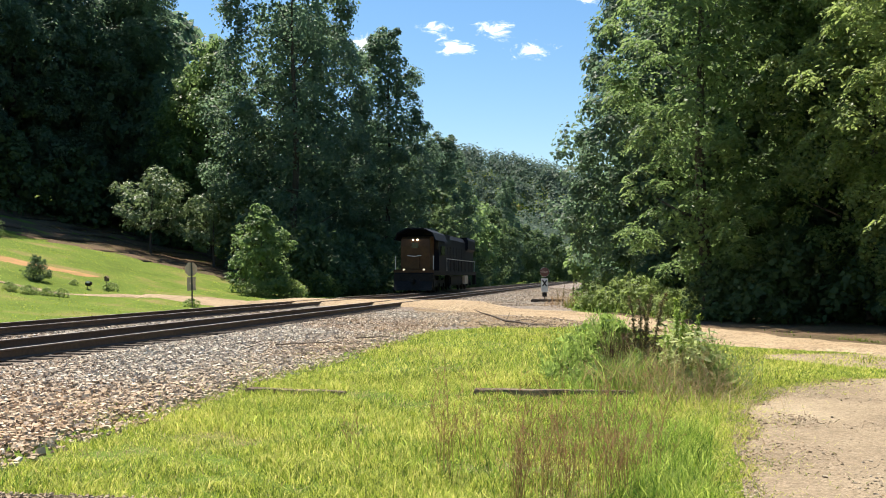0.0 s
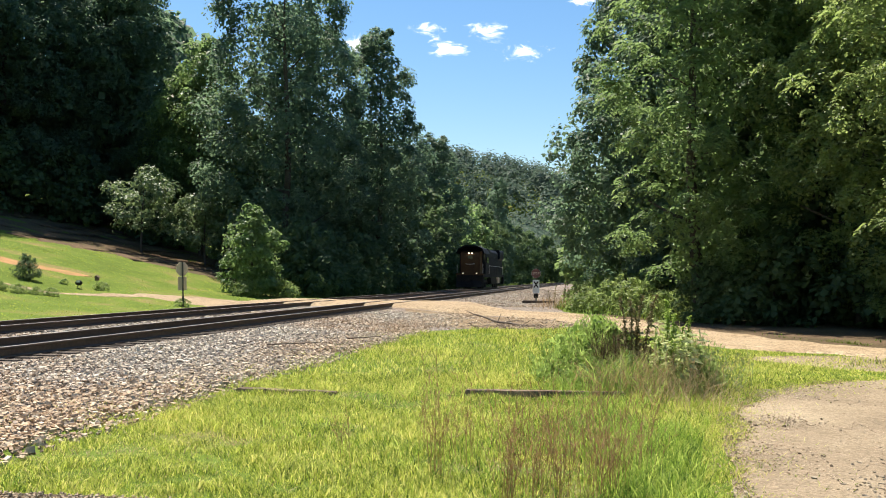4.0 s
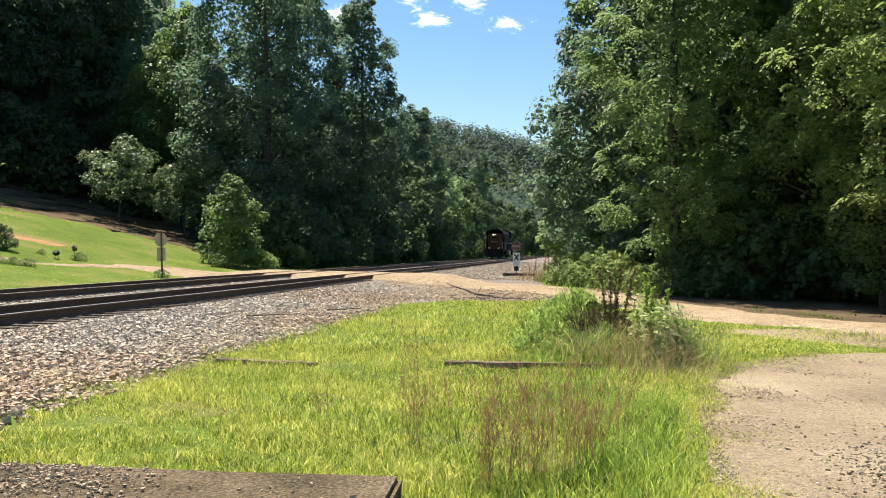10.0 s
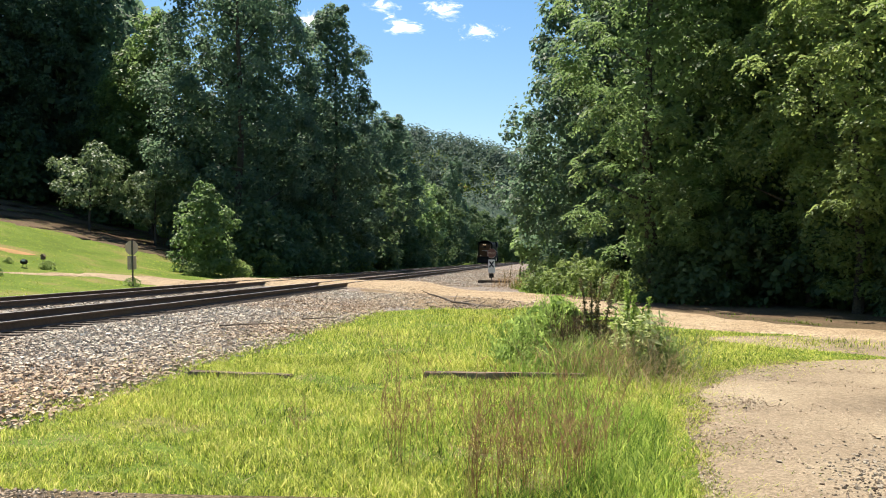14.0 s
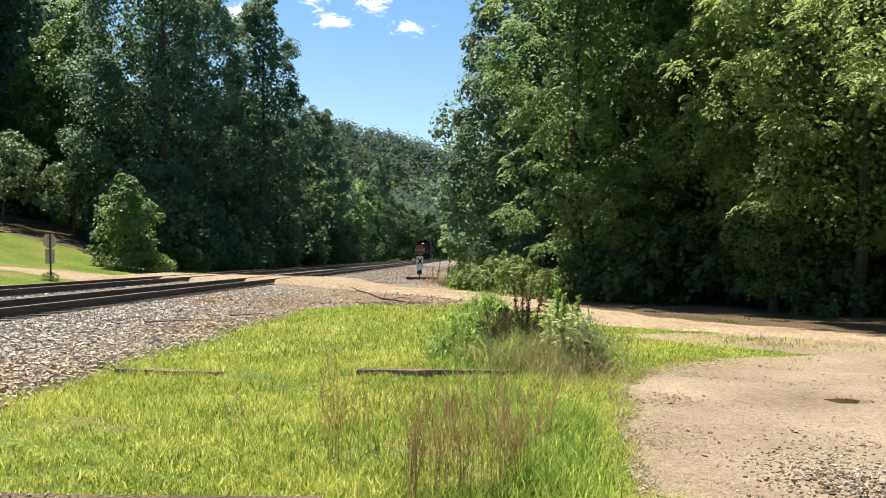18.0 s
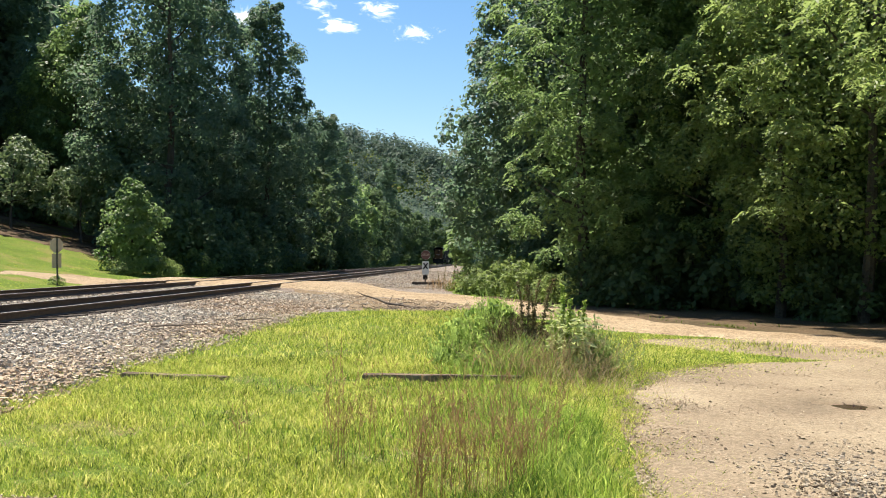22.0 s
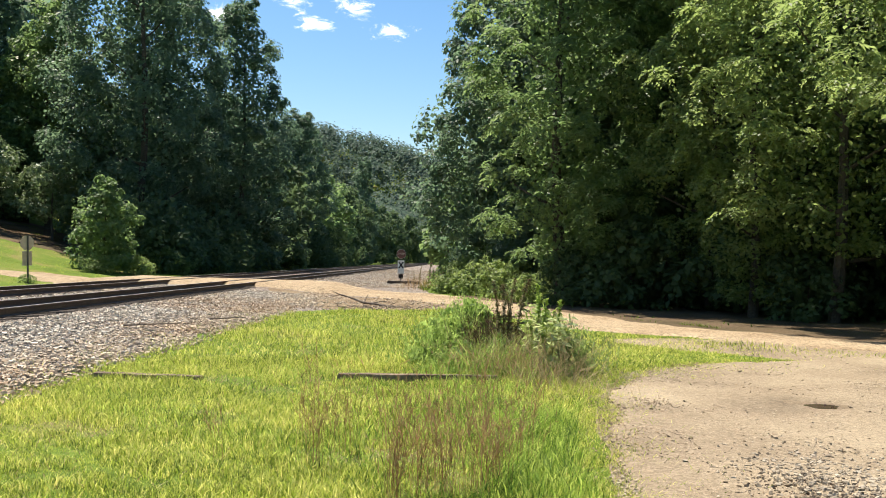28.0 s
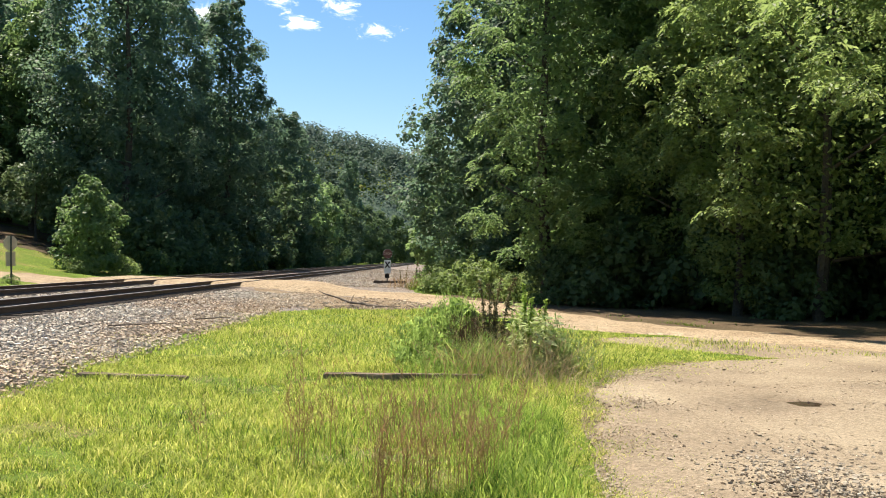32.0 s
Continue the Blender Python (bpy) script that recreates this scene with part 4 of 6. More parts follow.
def frond_sprays(c, out, per, length, pairs, seed, sag=0.75):
    """Whorls of long arching compound leaves, each with its pairs of narrow drooping leaflets."""
    rng = np.random.default_rng(seed)
    n = len(c) * per
    C = np.repeat(c, per, 0) + rng.normal(0, 0.12, (n, 3))
    d = rng.normal(0, 0.8, (n, 3)) + np.repeat(out, per, 0) * 0.8
    d[:, 2] = 0
    d = unit(d)
    side = np.stack([-d[:, 1], d[:, 0], 0 * d[:, 0]], -1)
    L = (length * (0.65 + 0.6 * rng.random(n)))[:, None]
    lift = (0.15 + 0.5 * rng.random(n))[:, None]
    z = np.array([0, 0, 1.0])
    quads = []
    for k in range(pairs):
        s = 0.16 + 0.84 * (k + 0.5) / pairs
        p = C + d * L * (s - 0.16 * s * s) + z * L * (lift * s - sag * s * s)
        tangent = unit(d + z * (lift - 2 * sag * s))
        leaf = (L[:, 0] * 0.27 * (1.0 - 0.55 * (2 * s - 1) ** 2)) * (0.85 + 0.3 * rng.random(n))
        for e in (-1, 1):
            way = side * e * 0.85 + tangent * 0.5 - z * 0.28 + rng.normal(0, 0.1, (n, 3))
            quads.append(leaf_quads(p, unit(z * 0.8 + side * e * 0.3 + rng.normal(0, 0.25, (n, 3))), way, leaf, 0.21))
    return np.concatenate(quads)


def trunk_mesh(h, r, seed, limbs=9, low=0.25, reach=2.5):
    rng = random.Random(seed)
    bm = bmesh.new()
    p, steps = Vector((0, 0, -0.4)), 6
    pts = [p.copy()]
    for i in range(steps):
        p = p + Vector((rng.uniform(-0.012, 0.012) * h, rng.uniform(-0.012, 0.012) * h, (h * 0.92 + 0.4) / steps))
        pts.append(p.copy())
    for i in range(steps):
        add_rod(bm, pts[i], pts[i + 1], r * (1 - i / (steps + 0.5)), r * (1 - (i + 1) / (steps + 0.5)), 9)
    for i in range(limbs):
        t = low + (0.92 - low) * (i + rng.random()) / limbs
        k = min(int(t * steps), steps - 1)
        q = pts[k].lerp(pts[k + 1], t * steps - k)
        a = i * 2.4 + rng.random()
        ln = reach * (1 - 0.5 * t) * rng.uniform(0.7, 1.1)
        e = q + Vector((math.cos(a) * ln, math.sin(a) * ln, ln * rng.uniform(0.15, 0.6)))
        add_rod(bm, q, q.lerp(e, 0.5), r * 0.4 * (1 - t * 0.6), r * 0.25 * (1 - t * 0.6), 6)
        add_rod(bm, q.lerp(e, 0.5), e + Vector((0, 0, ln * 0.1)), r * 0.25 * (1 - t * 0.6), r * 0.08, 5)
    me = bpy.data.meshes.new("trunk")
    bm.to_mesh(me)
    bm.free()
    me.materials.append(M_BARK)
    return me


def tree(profile, seed, n, clump, per, size, mat, inner=0, fronds=0, pairs=6, frond=0.75, r=None, limbs=9, wide=0.47, flat=0.62, hang=0.3, lumpy=0.2, label="", group="", category="tree", name="tree"):
    """A trunk with limbs and a crown of n leafy clumps; fronds: whorls of compound leaves at the clumps."""
    h, w = profile[-1][0], max(p[1] for p in profile)
    ob = tagged(new(name), label, category, group)
    mesh_part("trunk", trunk_mesh(h, r or h * 0.013, seed, limbs, low=max(0.12, profile[0][0] / h), reach=w * 0.8), ob)
    c, b, out = crown_clumps(profile, n, seed, clump, lumpy)
    quads = []
    if per:
        quads.append(clump_leaves(c, b, out, per, size, seed + 1, wide, flat, hang))
    if inner:
        quads.append(inner_leaves(profile, inner, size * 1.6, seed + 2))
    if fronds:
        tips = c + out * b[:, None] * 0.6 + np.array([0, 0, 0.15])
        quads.append(frond_sprays(tips, out, fronds, frond, pairs, seed + 3))
    mesh_part("crown", np_mesh("crown", np.concatenate(quads), 4, mat), ob)
    return ob


def plant(ob, x, y, turn=0, scale=1.0, tall=1.0, first=False):
    m = Matrix.Translation((x, y, land1(x, y) - 0.05)) @ Matrix.Rotation(radians(turn), 4, "Z") @ Matrix.Diagonal((scale, scale, scale * tall, 1))
    if first:
        ob.matrix_basis = m
        return ob
    c = copy_thing(ob, Matrix.Identity(4))
    c.matrix_basis = m
    return c


# beside the road: a wall of tall broadleaf trees
near_a = tree([(0.8, 3.6), (2.8, 4.9), (5, 5.8), (8.2, 6.3), (12.5, 5.2), (16.5, 3.6), (19.5, 2.2), (21.5, 0.7)], 101, 340, 1.0, 170, 0.23, M_LEAF_COOL, inner=6000, hang=0.3, lumpy=0.15,
              label="tall blue-green leafy tree beside the dirt road", group="roadside trees")
near_b = tree([(1.6, 1.8), (4, 2.5), (8, 2.9), (13, 2.9), (17, 2.6), (20, 1.6), (21.5, 0.6)], 102, 150, 0.7, 70, 0.14, M_LEAF_MID, inner=6000, fronds=11, pairs=7, frond=0.9, lumpy=0.36,
              label="tall tree with arching compound leaves by the road", group="roadside trees")
near_c = tree([(2.4, 2.0), (4.5, 4.0), (7.5, 5.8), (11, 5.7), (14, 4.4), (17, 1.5)], 103, 220, 0.75, 70, 0.12, M_LEAF_FRESH, inner=5000, fronds=9, pairs=7, frond=0.85, lumpy=0.3,
              label="bright yellow-green tree with compound leaves", group="roadside trees")
near_d = tree([(0.8, 1.3), (3.0, 1.8), (6, 2.8), (10, 3.2), (14, 2.8), (17.5, 1.2)], 105, 170, 0.62, 110, 0.13, M_LEAF_FRESH, inner=2500, lumpy=0.2, hang=0.5,
              label="slender tree with small yellow-green leaves", group="roadside trees")
plant(near_a, 3.8, 49.5, 0, first=True)
plant(near_b, 4.1, 37.0, 0, first=True)
plant(near_b, 9.0, 40.5, 200, 1.0, 1.05)
plant(near_c, 11.8, 28.6, 0, first=True)
plant(near_c, 13.8, 19.4, 75, 0.95)
plant(near_c, 21.0, 19.0, 250, 1.0, 1.1)
plant(near_d, 9.6, 35.0, 0, first=True)
plant(near_d, 10.0, 31.0, 40, 0.85, 0.9)
plant(near_d, 12.0, 36.0, 130, 1.15, 1.1)
deep = tree([(0.6, 4.5), (6, 6.2), (14, 6.0), (19, 4.2), (22.5, 1.5)], 104, 80, 1.6, 34, 0.75, M_LEAF, inner=900, label="tall dark tree deep in the roadside wood", group="roadside wood")
plant(deep, 9, 49, 0, first=True)
for i, (x, y) in enumerate([(6.5, 62), (17, 47), (12, 46), (20, 41), (14.5, 42), (24, 37), (9.8, 43), (9.6, 54), (7, 72), (14, 56), (8, 86), (6.5, 100), (24, 44), (6.5, 118), (6, 138), (17.5, 35), (20, 29)]):
    plant(deep, x, y, 70 * i, 0.85 + 0.05 * (i % 4), 1.0)

# past the tracks: tall dark trees backlit by the sun
tall_a = tree([(1, 5.2), (5, 6.6), (12, 7.2), (18, 7.1), (24, 6.5), (28, 5.5), (31, 3.6), (32.5, 1.0)], 111, 260, 1.3, 165, 0.28, M_LEAF_COOL, inner=3000, hang=0.3, lumpy=0.15,
              label="very tall dark backlit tree past the tracks", group="trees past the tracks")
tall_b = tree([(0.8, 4.0), (6, 4.9), (14, 5.0), (18, 4.5), (20.2, 3.1), (24, 2.9), (26.8, 2.2), (28.3, 0.8)], 112, 190, 1.1, 145, 0.28, M_LEAF_COOL, inner=2500, hang=0.3, lumpy=0.12,
              label="tall tree with a narrow crown top past the tracks", group="trees past the tracks")
tall_c = tree([(1.5, 3.0), (6, 4.2), (12, 4.4), (17, 3.6), (20, 2.4), (22.5, 0.7)], 117, 150, 1.1, 125, 0.29, M_LEAF_MID, inner=2500, hang=0.3,
              label="leafy mid-sized tree on the slope past the tracks", group="trees past the tracks")
mid_a = tree([(0.4, 3.6), (4, 4.8), (9, 4.9), (12.5, 3.6), (15.5, 1.0)], 113, 70, 1.3, 60, 0.55, M_LEAF, inner=500, label="leafy tree along the far side of the tracks", group="trees past the tracks")
mid_b = tree([(0.3, 3.4), (4, 4.6), (8, 4.4), (11, 3.2), (13.5, 0.9)], 114, 80, 1.2, 60, 0.5, M_LEAF_MID, inner=600, label="light green leafy tree along the tracks", group="trees past the tracks")
plant(tall_a, -29.0, 78.5, 0, 1.0, 1.02, first=True)
plant(tall_b, -23.2, 92, 0, first=True)
plant(tall_c, -40.2, 85.5, 0, 1.0, 1.0, first=True)
plant(mid_a, -23.5, 107, 0, first=True)
plant(mid_b, -24.4, 152, 0, 1.2, first=True)
plant(mid_b, 1.4, 80, 140, 0.95, 0.9)
# the leftmost one stands out of view, added to shade the meadow
for i, (x, y, s, k) in enumerate([(-30.5, 88, 0.9, 1.0), (-53, 89, 0.95, 1.0), (-58.5, 80, 1.0, 1.0), (-60.5, 70, 1.0, 1.0)]):
    plant(tall_a, x, y, 50 + 77 * i, s, k)
for i, (x, y, s, k) in enumerate([(-24.4, 131, 0.95, 0.86), (-28, 100, 1.0, 0.7), (-23.2, 205, 0.7, 1.25)]):
    plant(tall_b, x, y, 50 + 77 * i, s, k)
for i, (x, y, s, k) in enumerate([(-43.6, 88, 0.95, 0.9), (-36.2, 87, 0.85, 0.82), (-35, 100, 1.0, 0.85)]):
    plant(tall_c, x, y, 40 + 97 * i, s, k)
back = tree([(1, 5.0), (8, 6.2), (16, 6.0), (22, 4.6), (26, 1.5)], 116, 80, 1.7, 34, 0.8, M_LEAF_COOL, inner=900, label="tall dark tree deep in the hillside wood", group="hillside wood")
plant(back, -54, 92, 0, first=True)
# the leftmost copies are unseen, added for the shade they cast on the meadow
for i, (x, y, s) in enumerate([(-72, 80, 1.1), (-67, 77, 1.05), (-68, 68, 1.0), (-62, 92, 1.1), (-74, 70, 1.1), (-52, 102, 1.0), (-72, 60, 1.1), (-78, 72, 1.1), (-58, 100, 1.0), (-53, 91, 1.05), (-76, 92, 1.2), (-61, 82, 1.15), (-63, 64, 1.1)]):
    plant(back, x, y, 50 + 77 * i, s, 1.05)
for i, (x, y, s) in enumerate([(-25, 120, 0.8), (-25.5, 140, 1.05), (-24.5, 166, 1.05), (-25, 182, 1.0), (-25.5, 196, 1.1), (-25, 216, 1.0), (-24, 232, 1.05), (-24, 252, 1.05), (-22, 274, 1.05), (-18, 298, 1.05), (-12, 324, 1.0), (-4, 345, 1.0), (-31, 112, 1.1), (-35, 128, 1.2), (-36, 150, 1.35), (-36, 175, 1.35), (-36, 205, 1.3), (-35, 240, 1.3), (4, 370, 1.2), (13, 390, 1.2)]):
    plant(mid_b if i in (1, 2) else mid_a, x, y, 61 * i, s, 1.0)
for i, (x, y, s) in enumerate([(2.6, 155, 0.9), (2.6, 180, 1.0), (3.0, 215, 1.0), (5, 250, 1.1), (9, 280, 1.1), (14.5, 305, 1.1), (19.5, 330, 1.1), (30, 355, 1.2)]):
    plant(mid_a, x, y, 33 + 71 * i, s, 1.0)

# undergrowth along the far line and under the roadside trees
under = tree([(0.1, 2.4), (2, 3.0), (4, 2.6), (6.0, 0.8)], 115, 45, 0.85, 40, 0.36, M_LEAF, inner=300, r=0.08, limbs=6, label="dark bushy undergrowth beneath tall trees", group="undergrowth", category="bush", name="bush")
plant(under, -23.6, 69.5, 0, first=True)
for i, (x, y, s) in enumerate([(-22.4, 74, 0.9), (-22.3, 80, 1.0), (-22.0, 87, 0.9), (-22.4, 97, 1.1), (-21.8, 110, 1.0), (-26.5, 70, 1.0), (-52, 80, 1.2), (-55, 74, 1.2), (-62, 68, 1.2), (-45, 86, 1.2), (8.6, 38, 0.8), (10.6, 34, 0.8), (13, 32, 0.8), (15, 30.5, 0.8), (18, 28, 0.8), (7, 42, 0.7), (6.5, 47, 0.8), (24, 25, 0.8), (12, 38, 0.9), (16, 33, 0.9), (6.6, 35, 0.6), (11.4, 29.6, 0.5), (13.4, 21.4, 0.4), (15.8, 24.6, 0.6), (19, 20.5, 0.7), (4.3, 36.0, 0.4), (-20.6, 128, 0.85), (-22, 140, 1.1), (-22, 152, 1.0), (-22, 168, 1.1)]):
    plant(under, x, y, 83 * i, s)

pale = tree([(2.0, 1.6), (3.4, 3.1), (5.2, 2.7), (6.6, 0.8)], 121, 60, 0.62, 60, 0.22, M_LEAF_PALE, inner=300, label="small pale green tree on the grassy slope", r=0.12, limbs=7, lumpy=0.3)
plant(pale, -40.2, 73.4, 0, 1.15, first=True)
plant(pale, -35.2, 75.6, 120, 1.05)
bush = tree([(0.3, 1.5), (1.6, 2.15), (3.6, 2.1), (5.2, 1.4), (6.5, 0.4)], 122, 90, 0.52, 60, 0.22, M_LEAF_MID, inner=900, label="round leafy young tree beside the crossing", r=0.1, limbs=7)
plant(bush, -24.6, 60.5, 0, first=True)
shrub = tree([(0.05, 1.0), (0.7, 1.3), (1.2, 0.9), (1.6, 0.3)], 123, 50, 0.32, 44, 0.11, M_LEAF_FRESH, inner=200, label="low leafy shrub at the edge of the road", r=0.03, limbs=5, category="shrub", name="shrub", group="roadside shrubs")
plant(shrub, 0.9, 43.4, 0, 1.2, first=True)
for i, (x, y, s) in enumerate([(0.4, 50, 0.7), (0.2, 45.2, 1.2), (-0.5, 47.5, 1.0), (1.9, 41.2, 1.1), (2.9, 38.6, 0.8), (2.4, 44.5, 1.3), (1.2, 46.2, 1.3), (3.3, 41.0, 0.8), (0.6, 54, 1.0), (0.9, 60, 1.2), (-24, 58, 0.8), (-22.5, 61.5, 0.9), (-22.5, 68, 1.3), (-22, 77, 1.2), (-21.5, 86, 1.4), (-21.6, 96, 1.5), (-21.4, 108, 1.6), (-45, 58, 0.9)]):
    plant(shrub, x, y, 47 * i, s)


def woods(name, spots, clumps, per, spread, size, seed, mat, label):
    """Far trees: leaf clumps on low domes, all in one mesh."""
    rng = np.random.default_rng(seed)
    n = len(spots)
    z = land(spots[:, 0], spots[:, 1])
    hgt, wid = 10 + 6 * rng.random(n), 3.2 + 1.8 * rng.random(n)
    d = rng.normal(0, 1, (n, clumps, 3))
    d /= np.linalg.norm(d, axis=2, keepdims=True)
    c = np.stack([spots[:, :1] + d[..., 0] * wid[:, None], spots[:, 1:] + d[..., 1] * wid[:, None], z[:, None] + hgt[:, None] * (0.58 + 0.42 * d[..., 2])], -1)
    me = np_mesh(name, leaf_cloud(c.reshape(-1, 3), spread, per, size, seed + 1, facing=d.reshape(-1, 3)), 4, mat)
    return tagged(mesh_part(name, me), label, "woods", kind="stuff")


rw = np.random.default_rng(31)
n = 1600
hx, hy = -330 + 480 * rw.random(n), 440 + 175 * rw.random(n) ** 0.7
woods("hill_woods", np.stack([hx, hy], -1), 12, 5, 1.3, 2.2, 32, M_HAZED_LEAF, "dense sunlit woods over the distant hill")
n = 420
hx, hy = -60 - 160 * rw.random(n), 60 + 380 * rw.random(n)
n2 = 240
hx, hy = np.r_[hx, -58 + 30 * rw.random(n2)], np.r_[hy, 105 + 320 * rw.random(n2)]
woods("slope_woods", np.stack([hx, hy], -1), 13, 5, 1.2, 1.8, 33, M_HAZED_LEAF, "dense dark woods on the slope past the tracks")
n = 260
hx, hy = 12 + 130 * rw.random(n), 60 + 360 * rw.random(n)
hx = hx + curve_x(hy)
woods("valley_woods", np.stack([hx, hy], -1), 13, 5, 1.2, 1.8, 34, M_HAZED_LEAF, "dense woods on the road's side of the valley")

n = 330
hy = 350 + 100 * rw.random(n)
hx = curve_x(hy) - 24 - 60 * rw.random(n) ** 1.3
woods("valley_end_woods", np.stack([hx, hy], -1), 20, 5, 1.0, 1.4, 35, M_HAZED_LEAF, "dense woods where the line swings out of sight")

# ---- foreground ----
slab_bm = box(-7.5, -0.98, 2.6, 5.27, -0.62, -0.2, bevel=0.03)
bmesh.ops.subdivide_edges(slab_bm, edges=slab_bm.edges[:], cuts=5, use_grid_fill=True)
for v in slab_bm.verts:
    v.co += Vector((noise.noise(v.co * 3.1), noise.noise(v.co * 2.7 + Vector((5, 0, 0))), noise.noise(v.co * 2.3 + Vector((0, 7, 0))))) * 0.012
bmesh.ops.transform(slab_bm, matrix=Matrix.Translation((-1, 5.2, -0.012)) @ Matrix.Rotation(radians(4.1), 4, "Z") @ Matrix.Translation((1, -5.2, 0)), verts=slab_bm.verts[:])
slab = part("concrete_slab", slab_bm, M_CONCRETE, None)
tagged(slab, "old weathered concrete slab edge with gravel on top", "concrete slab")
px, py = strip(13000, -6.5, -1.15, 3.9, 5.2)
keep = (py < 5.22 + 0.072 * (px + 1)) & (rng.random(len(px)) < np.clip((-2.45 + 0.35 * wave(px, py, 0.25) - px) / 0.9, 0.02, 1))
px, py = px[keep], py[keep]
stones("spilled_gravel", np.stack([px, py, np.full(len(px), -0.203) + 0.012 * rng.random(len(px))], -1), 0.005 + 0.014 * rng.random(len(px)) ** 2.2, 15, M_GRAVEL, "gravel spilled over the concrete slab", "gravel")


def timber(x0, x1, y, tilt, label):
    bm = box(0, x1 - x0, -0.09, 0.09, -0.12, 0.1, bevel=0.012)
    bmesh.ops.subdivide_edges(bm, edges=[e for e in bm.edges if abs(e.verts[0].co.x - e.verts[1].co.x) > 1], cuts=10)
    for v in bm.verts:
        v.co += Vector((0, noise.noise(v.co * 2.0) * 0.02, noise.noise(v.co * 1.7 + Vector((3, 1, 0))) * 0.018))
    ob = part("timber_beam", bm, M_TIMBER, None)
    ob.matrix_basis = pose(x0, y, land1((x0 + x1) / 2, y) - 0.015, 0, tilt, 3)
    return tagged(ob, label, "timber beam", "timber beams in the grass")


timber(-5.0, -3.55, 11.8, 1.2, "rotting timber beam half sunk in the grass")
timber(-1.75, 0.45, 12.1, -0.2, "weathered timber beam lying in the grass and weeds")


def stems(name, x, y, h, w, seed, mat, label, category, fan=0.3, tip=0.003):
    """Thin upright stems that fan out from their clump, each with a feathery tip."""
    rng = np.random.default_rng(seed)
    n = len(x)
    p0 = np.stack([x, y, land(x, y)], -1)
    out_way = np.stack([x - x.mean(), y - y.mean(), np.zeros(n)], -1) / max(x.std(), 0.02) * 0.07
    b = rng.random(n) * 6.283
    bend = (np.stack([np.cos(b), np.sin(b), np.zeros(n)], -1) * rng.random((n, 1)) * fan + out_way) * h[:, None]
    up = np.array([0, 0, 1.0])
    at = lambda k: p0 + up * (h * k * (1 - 0.08 * k))[:, None] + bend * k ** 2
    out = []
    for k in range(4):
        a, c = at(k / 4), at((k + 1) / 4)
        for s in (np.array([1.0, 0, 0]), np.array([0, 1.0, 0])):
            ww = (w * (0.5 if k < 3 else 0.4))[:, None] * s
            out.append(np.stack([a - ww, a + ww, c + ww * 0.8, c - ww * 0.8], 1))
    for k in range(9):
        a = at((0.45 if tip < 0.01 else 0.2) + (0.055 if tip < 0.01 else 0.085) * k)
        d = rng.normal(0, 1, (n, 3)) * 0.5 + up
        d /= np.linalg.norm(d, axis=1, keepdims=True)
        s = np.cross(d, rng.normal(0, 1, (n, 3)))
        s /= np.linalg.norm(s, axis=1, keepdims=True)
        ln = (0.05 + 0.05 * rng.random(n))[:, None]
        out.append(np.stack([a, a + d * ln * 0.5 + s * tip, a + d * ln, a + d * ln * 0.5 - s * tip], 1))
    me = np_mesh(name, np.concatenate(out), 4, mat)
    return tagged(mesh_part(name, me), label, category, kind="stuff")


# dry seed stems in the grass
for k, (cx0, cy0, sx, n, hh) in enumerate([(-0.5, 5.8, 0.05, 42, 1.0), (-0.36, 6.05, 0.08, 36, 0.9), (-0.16, 6.15, 0.09, 44, 0.9), (0.06, 6.3, 0.09, 40, 0.9), (0.22, 6.5, 0.09, 34, 0.85), (-1.2, 7.0, 0.1, 34, 0.95), (-1.05, 7.4, 0.12, 16, 0.8), (-2.0, 7.0, 0.03, 5, 0.65), (-0.1, 7.6, 0.5, 40, 0.6), (0.4, 7.2, 0.12, 26, 0.75)]):
    n = int(n * 0.8)
    x, y = rng.normal(cx0, sx * 0.6, n), rng.normal(cy0, sx, n)
    stems("dry_grass_stems", x, y, hh * (0.5 + 0.75 * rng.random(n)), np.full(n, 0.0028), 41 + k, M_SEEDSTEM, "clump of tall dry brown seed stems in the grass", "dry grass", fan=0.38)
n = 150
x, y = rng.normal(0.95, 0.42, n), rng.normal(12.7, 0.5, n)
stems("dry_grass_stems", x, y, 0.4 + 0.5 * rng.random(n), np.full(n, 0.0045), 61, M_TAN, "tangled straw-coloured stems by the weeds", "dry grass", fan=1.3)
n = 110
x, y = rng.normal(0.24, 0.13, n), rng.normal(13.6, 0.15, n)
stems("dead_stems", x, y, 0.7 + 0.4 * rng.random(n), np.full(n, 0.004), 64, M_STALK, "upright bundle of dead brown weed stems", "dry weeds", fan=0.2)
n = 85
x, y = rng.normal(0.35, 0.3, n), rng.normal(12.55, 0.25, n)
stems("dry_grass_stems", x, y, 0.3 + 0.35 * rng.random(n), np.full(n, 0.0045), 66, M_STRAW, "arching dead grass stems over the old timber", "dry grass", fan=1.7)
n = 60
x, y = rng.normal(0.7, 0.5, n), rng.normal(13.9, 0.4, n)
stems("dead_stems", x, y, 0.6 + 0.45 * rng.random(n), np.full(n, 0.004), 65, M_TAN, "thin straw stems among the weeds", "dry weeds", fan=0.7)
n = 9000
x, y = rng.normal(0.45, 0.7, n), rng.normal(13.9, 0.65, n)
blades("weedy_grass", x, y, (0.25 + 0.6 * rng.random(n) ** 1.7) * np.exp(-((x - 0.5) / 1.05) ** 2), 0.007 + 0.009 * rng.random(n), 62, M_WEED, "rank green grass round the tall weeds", "grass")
n = 500
x, y = rng.normal(1.15, 0.45, n), rng.normal(12.5, 0.7, n)
